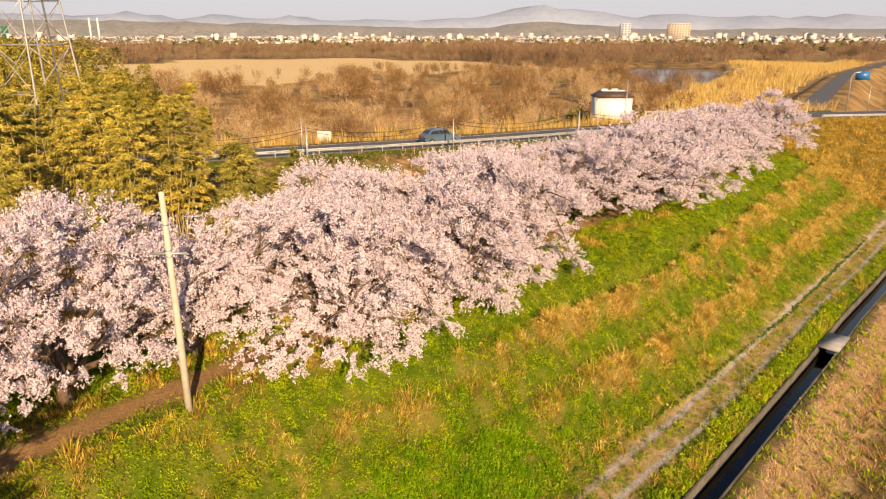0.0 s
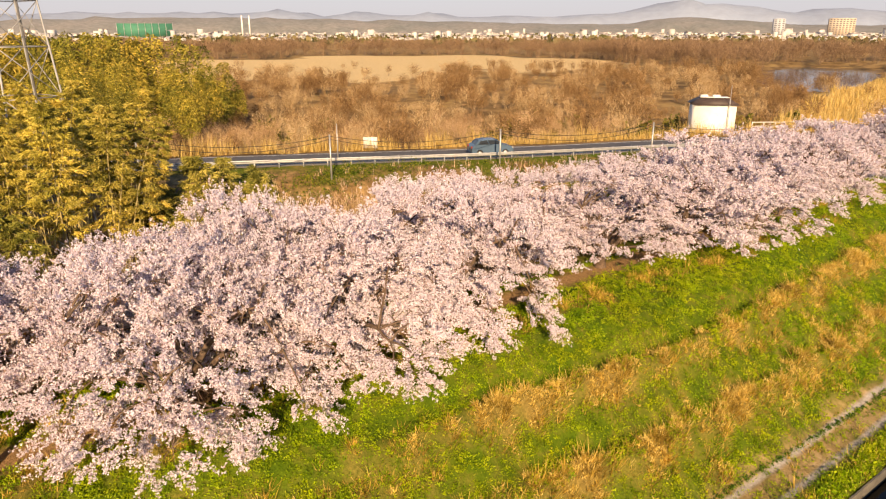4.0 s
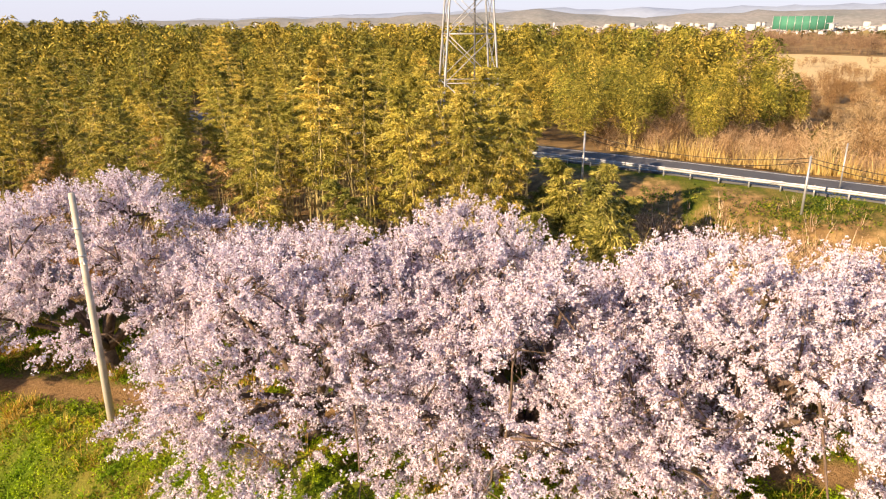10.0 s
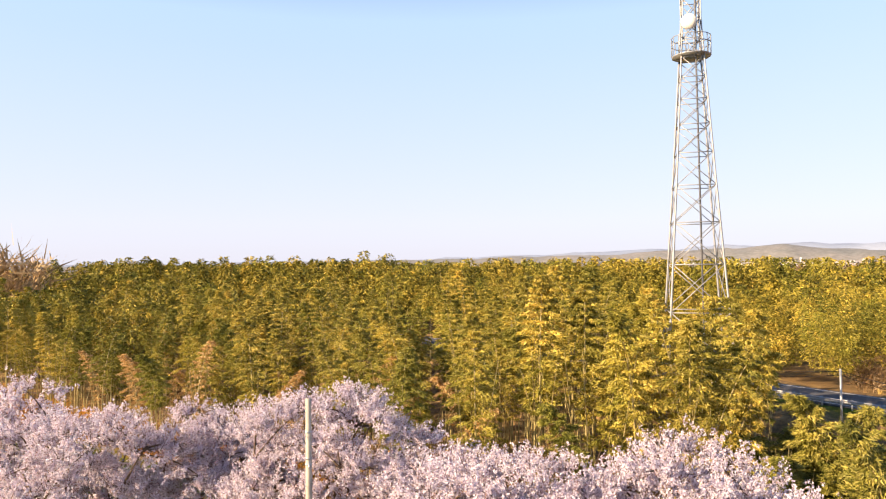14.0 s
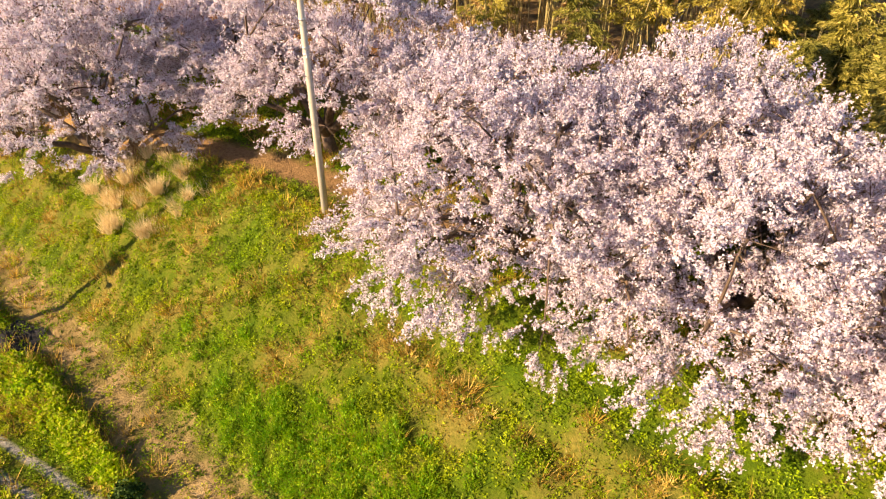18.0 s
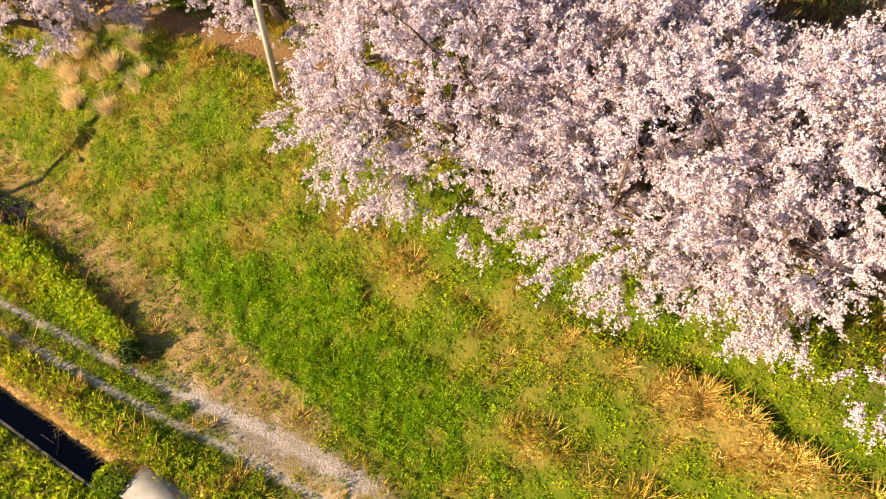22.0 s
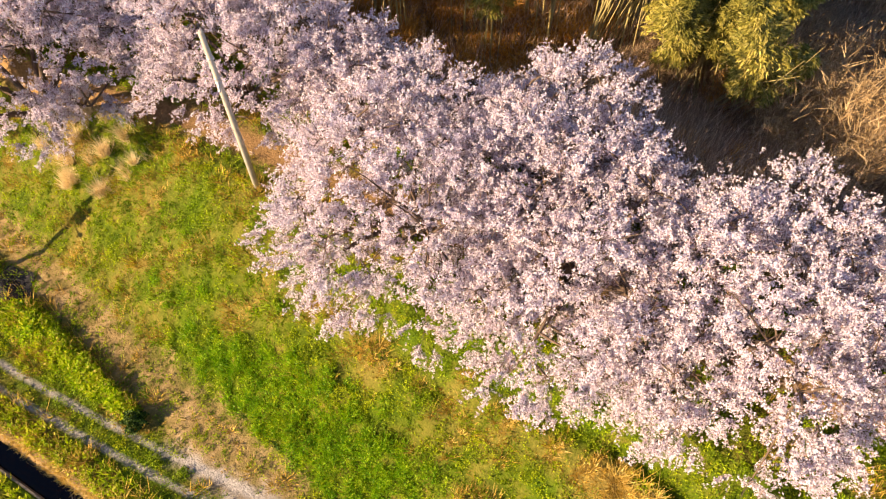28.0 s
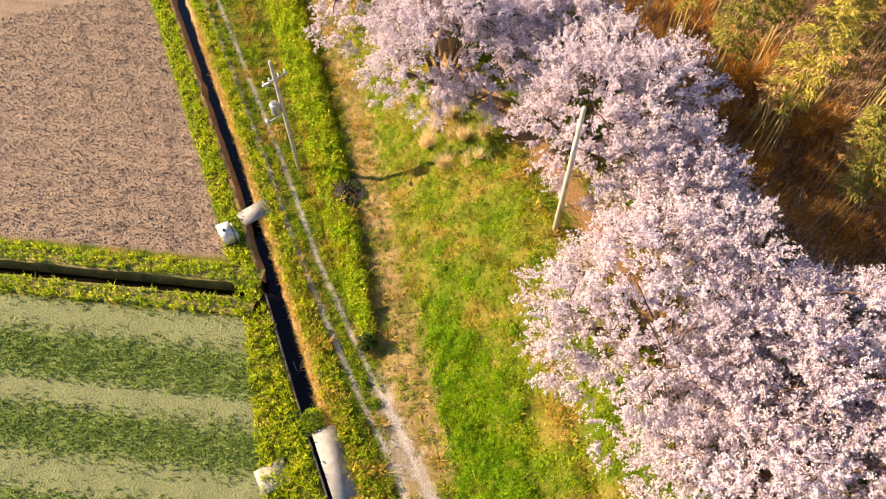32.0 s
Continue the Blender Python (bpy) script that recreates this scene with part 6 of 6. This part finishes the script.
tan = scatter(r, (-24, 72), (14, 118), 30000, lambda x, y: ((x + 13.5) * 0.818 - (y - 103) * 0.575 > 4.5) & (x > EDGE(y) - 4) & (x < TOE(y) + 10) & (np.abs(x - path_mid(y)) > 0.8))
s = Soup()
blades(s, r, tan[:, 0], tan[:, 1], land(tan[:, 0], tan[:, 1]) - 0.02, r.uniform(0.15, 0.5, len(tan)) * (1 + 0.5 * wave(tan[:, 0], tan[:, 1], 3, 91)), 0.035, 1.2, 6, 0.5)
solo("tan_grass", s, GRASS_DRY, "tan dry grass on the flat beside the road junction", "grass", "", "stuff")
PALE_GRASS = foliage("pale_grass_blades", [(0.0, (0.62, 0.48, 0.24)), (0.6, (0.86, 0.72, 0.44)), (1.0, (0.94, 0.84, 0.58))], 0.4, 0.8)
# pale dry tussocks on the bank below the pole
tussocks = [(1.4, -5.9), (0.9, -7.4), (1.7, -7.9), (2.7, -10.2), (1.6, -9.3), (2.4, -8.6), (2.9, -7.0), (2.1, -6.4), (0.8, -9.0), (3.2, -9.0), (1.3, -10.8), (2.3, -11.5)]
for x, y in tussocks:
    s = Soup()
    for _ in range(int(r.integers(2, 5))):
        n, (ox, oy) = int(r.integers(12, 26)), r.normal(0, 0.26, 2)
        blades(s, r, ox + r.normal(0, 0.10, n), oy + r.normal(0, 0.10, n), np.zeros(n) - 0.08, r.uniform(0.3, 0.75, n), 0.013, 0.95, 12, 0.2)
    ob = solo("grass_tussock", s, PALE_GRASS, "pale dry grass tussock on the green bank", "grass tussock", "tussocks on the bank")
    ob.matrix_world = pose(x, y, float(land(x, y)))


DARK_LEAF = foliage("dark_green_leaves", [(0.0, (0.015, 0.04, 0.008)), (0.6, (0.05, 0.10, 0.015)), (1.0, (0.10, 0.16, 0.03))], 0.2)
bush = thing("low_shrub", 9.55, 0.5, -5.0, 0, "small dense dark green shrub where the tracks meet", "shrub")
part("leaves", leafy(81, 0.48, 0.55, 900, 0.05), DARK_LEAF, bush)
part("stems", Soup().tube([(0, 0, -0.1), (0.05, 0, 0.3)], [0.03, 0.015], 6).tube([(0, 0, -0.1), (-0.1, 0.05, 0.32)], [0.02, 0.01], 6), BARK, bush)
ash = thing("burnt_heap", 8.3, -9.1, float(land(8.5, -9.1)) + 0.03, 0, "charred black heap of burnt branches beside the track", "ash heap")
m = Soup()
th, rr = np.meshgrid(np.linspace(0, 2 * np.pi, 25), np.linspace(0, 1, 7), indexing="ij")
k = 0.95 * rr * (1 + 0.15 * np.sin(th * 5))
grid = np.stack([k * np.cos(th), k * np.sin(th) * 1.2, 0.12 * (1 - rr**2) + 0.03 * np.sin(th * 7 + rr * 9) * rr + land(8.3 + k * np.cos(th), -9.1 + 1.2 * k * np.sin(th)) - float(land(8.5, -9.1)) + 0.04], -1)
a, b = np.meshgrid(np.arange(24), np.arange(6), indexing="ij")
m.add(grid, np.stack([a * 7 + b, a * 7 + b + 1, (a + 1) * 7 + b + 1, (a + 1) * 7 + b], -1).reshape(-1, 4))
CHAR = plain("charcoal", [(0.3, (0.012, 0.012, 0.016)), (0.62, (0.025, 0.023, 0.03)), (0.78, (0.12, 0.11, 0.13))], 7, 0.9, 0, 0.8)
part("ash_bed", m, CHAR, ash)
for k in range(14):
    a0, l = r.uniform(0, 6.28), r.uniform(0.3, 0.8)
    c = np.array([r.normal(0, 0.25), r.normal(0, 0.3), 0.11])
    part("charred_stick", Soup().tube([c - [math.cos(a0) * l / 2, math.sin(a0) * l / 2, 0.03], c + [math.cos(a0) * l / 2, math.sin(a0) * l / 2, r.uniform(0, 0.15)]], 0.015, 5), CHAR, ash)

# bamboo bushes leaning over the dip
LIME_LEAF = foliage("lime_bamboo_leaf", [(0.0, (0.12, 0.12, 0.02)), (0.5, (0.34, 0.31, 0.06)), (1.0, (0.56, 0.47, 0.14))], 0.15, 0.6, (0.5, (0.5, 0.55, 0.5), (1.2, 1.15, 1.1)))
LOW_BAMBOO = [bamboo_meshes(140 + k, h, 7500, LIME_LEAF, fine=0.85) for k, h in enumerate((7.4, 8.2, 6.2))]
for q in range(17):
    dx, dy = math.cos(q * 2.4) * math.sqrt(q / 17), math.sin(q * 2.4) * math.sqrt(q / 17)
    x, y, size = -18.5 + 2.2 * dx, 12.2 + 2.2 * dy, 0.98 + 0.13 * math.sin(q * 1.7)
    b = thing("bamboo", x, y, 0, 0, "low arching bamboo with yellow-green leaves beside the dip", "bamboo", "bamboo clump by the dip")
    b.matrix_world = pose(x, y, float(land(x, y)) - 0.1, -24 * dy - 6, 24 * dx, q * 67)
    b.scale = (size * 1.15, size * 1.15, size)
    for ob in (new("culm", LOW_BAMBOO[q % 3][0]), new("leaves", LOW_BAMBOO[q % 3][1])):
        ob.parent = b
# ---- town and hills ----
def polar(left, d):
    return np.array([-math.sin(math.radians(left)) * d, math.cos(math.radians(left)) * d])


r = np.random.default_rng(77)
s, s2 = Soup(), Soup()
for _ in range(2300):
    left, d = r.uniform(12, 128), r.uniform(1150, 2300)
    if left > 100 and r.random() < 0.5:
        continue
    x, y = polar(left, d)
    w, l, h = r.uniform(5, 11), r.uniform(7, 18), r.uniform(3.0, 5.5) + (r.random() < 0.05) * r.uniform(4, 12)
    z = -3 + (d - 1150) * 0.006
    s.box((x, y, z + h / 2), (w, l, h), r.uniform(0, 180))
    if r.random() < 0.5:
        s2.box((x, y, z + h + 0.7), (w + 1, l + 1, 1.6), r.uniform(0, 180))
solo("far_town", s, plain("far_house_walls", [(0.35, (0.50, 0.48, 0.47)), (0.65, (0.85, 0.83, 0.80))], 0.004, 0.7, 0, 0, 0.02, 0.4), "distant town of pale low houses beyond the river plain", "town", "", "stuff")
solo("far_town_roofs", s2, plain("far_roofs", [(0.35, (0.22, 0.24, 0.30)), (0.65, (0.42, 0.36, 0.34))], 0.004, 0.7, 0, 0), "grey and brown roofs of the distant town", "roofs", "", "stuff")


ct = []
for _ in range(620):
    left, d = r.uniform(12, 128), r.uniform(760, 2100)
    x, y = polar(left, d)
    n, wide, high = 16, r.uniform(9, 34), r.uniform(5, 10)
    c = np.stack([x + r.normal(0, wide * 0.5, n), y + r.normal(0, wide * 0.5, n), -4 + r.uniform(0, high, n)], -1)
    ct.append(c)
ct = np.concatenate(ct)
u = unit(r.normal(0, 1, ct.shape))
w = unit(np.cross(u, r.normal(0, 1, ct.shape)))
big = r.uniform(1.5, 3.6, (len(ct), 1))
solo("far_woods", Soup().quads(ct, u * big, w * big * 0.8), foliage("far_wood_leaves", [(0.0, (0.05, 0.06, 0.02)), (0.5, (0.13, 0.12, 0.05)), (1.0, (0.24, 0.19, 0.09))], 0.15, 0.9), "dark olive clumps of trees among the distant houses", "wood", "", "stuff")


def block(left, d, w, l, h, storeys, bays, tint, label):
    x, y = polar(left, d)
    b = thing("apartment_building", x, y, -2.0, left + 12, label, "building")
    part("wall", Soup().box((0, 0, h / 2), (w, l, h)).box((0, 0, h + 0.5), (w * 0.9, l * 0.9, 1.0)), plain("facade", [(0.3, tuple(c * 0.85 for c in tint)), (0.7, tint)], 0.05, 0.7, 0, 0), b)
    dark = plain("far_panes", [(0.12, 0.13, 0.16)], 0.1, 0.3, 0, 0)
    for k in range(storeys):
        for q in range(bays):
            part("window", Soup().box((-w / 2 + (q + 0.5) * w / bays, -l / 2 - 0.1, (k + 0.55) * h / storeys), (w / bays * 0.6, 0.25, h / storeys * 0.45)), dark, b)


block(27.9, 1795, 52, 14, 40, 10, 8, (0.62, 0.52, 0.42), "broad beige high-rise block on the far side of the town")
block(31.9, 1795, 24, 14, 40, 10, 3, (0.55, 0.57, 0.62), "slim grey high-rise block in the distant town")
net = thing("driving_range_net", *polar(80.2, 1500), -2, 80, "long green net screen of a distant driving range", "net")
part("screen", Soup().box((0, 0, 15), (100, 60, 28)), plain("green_net", [(0.3, (0.03, 0.16, 0.11)), (0.7, (0.06, 0.24, 0.16))], 0.05, 0.8, 0, 0), net)
for k in range(9):
    part("mast", Soup().tube([(-50 + k * 12.5, -30.5, 0), (-50 + k * 12.5, -30.5, 30)], 0.5, 6), STEEL, net)
for off in (0.0, 0.55):
    c = thing("chimney", *polar(72.6 + off, 1500), -2, 0, "slim white factory chimney in the distant town", "chimney")
    part("stack", Soup().tube([(0, 0, 0), (0, 0, 45)], [2.0, 1.4], 10), WHITE_PAINT, c)


def ridge(name, left0, left1, d, base, tops, material, seed, label):
    """A long hill: a front face, a crest and a back face, of uneven height."""
    n, m = 220, 9
    a = np.linspace(left0, left1, n)
    h = np.interp(a, [t[0] for t in tops], [t[1] for t in tops])
    h = h * (1 + 0.10 * wave(a, a * 0, 6, seed) + 0.05 * wave(a, a * 0, 1.6, seed + 1)) + 2
    f = np.linspace(0, 1, m)
    dist = d - 380 + 760 * f[None, :] + 40 * wave(a[:, None] * 3, f[None, :] * 6, 5, seed + 2)
    z = base + h[:, None] * np.sin(np.pi * f)[None, :] ** 0.8 * (1 + 0.07 * wave(a[:, None] * 4, f[None, :] * 9, 3, seed + 3))
    v = np.stack([-np.sin(np.radians(a))[:, None] * dist, np.cos(np.radians(a))[:, None] * dist, z], -1)
    i, j = np.meshgrid(np.arange(n - 1), np.arange(m - 1), indexing="ij")
    solo(name, Soup().add(v, np.stack([i * m + j, i * m + j + 1, (i + 1) * m + j + 1, (i + 1) * m + j], -1).reshape(-1, 4)), material, label, "hill", "", "structure", True)


# Haze over the near hills is put into the colour: woods greyed and lightened.
NEAR_HILL = plain("haze_greyed_hill", [(0.35, (0.24, 0.25, 0.24)), (0.65, (0.34, 0.32, 0.30))], 0.006, 0.95, 0, 0, 0.06, 0.4)
# Distance haze is painted into this colour as a pale blue tint.
FAR_HILL = plain("haze_tinted_hill", [(0.35, (0.28, 0.34, 0.46)), (0.65, (0.33, 0.39, 0.51))], 0.003, 0.95, 0, 0, 0.02, 0.15)
ridge("backdrop_near_hills", -40, 180, 2650, -6, [(-40, 30), (10, 38), (30, 34), (38, 66), (44, 40), (60, 52), (75, 62), (84, 60), (92, 40), (100, 66), (112, 46), (125, 36), (150, 22), (180, 20)], NEAR_HILL, 41, "low wooded hills beyond the town, greyed by painted haze")
ridge("backdrop_far_hills", -60, 200, 4150, -10, [(-60, 90), (0, 95), (30, 120), (36, 150), (38.5, 185), (41, 150), (48, 95), (60, 112), (72, 122), (90, 105), (100, 110), (110, 90), (118, 70), (135, 40), (160, 35), (200, 40)], FAR_HILL, 43, "mountains along the horizon, tinted blue by painted haze")
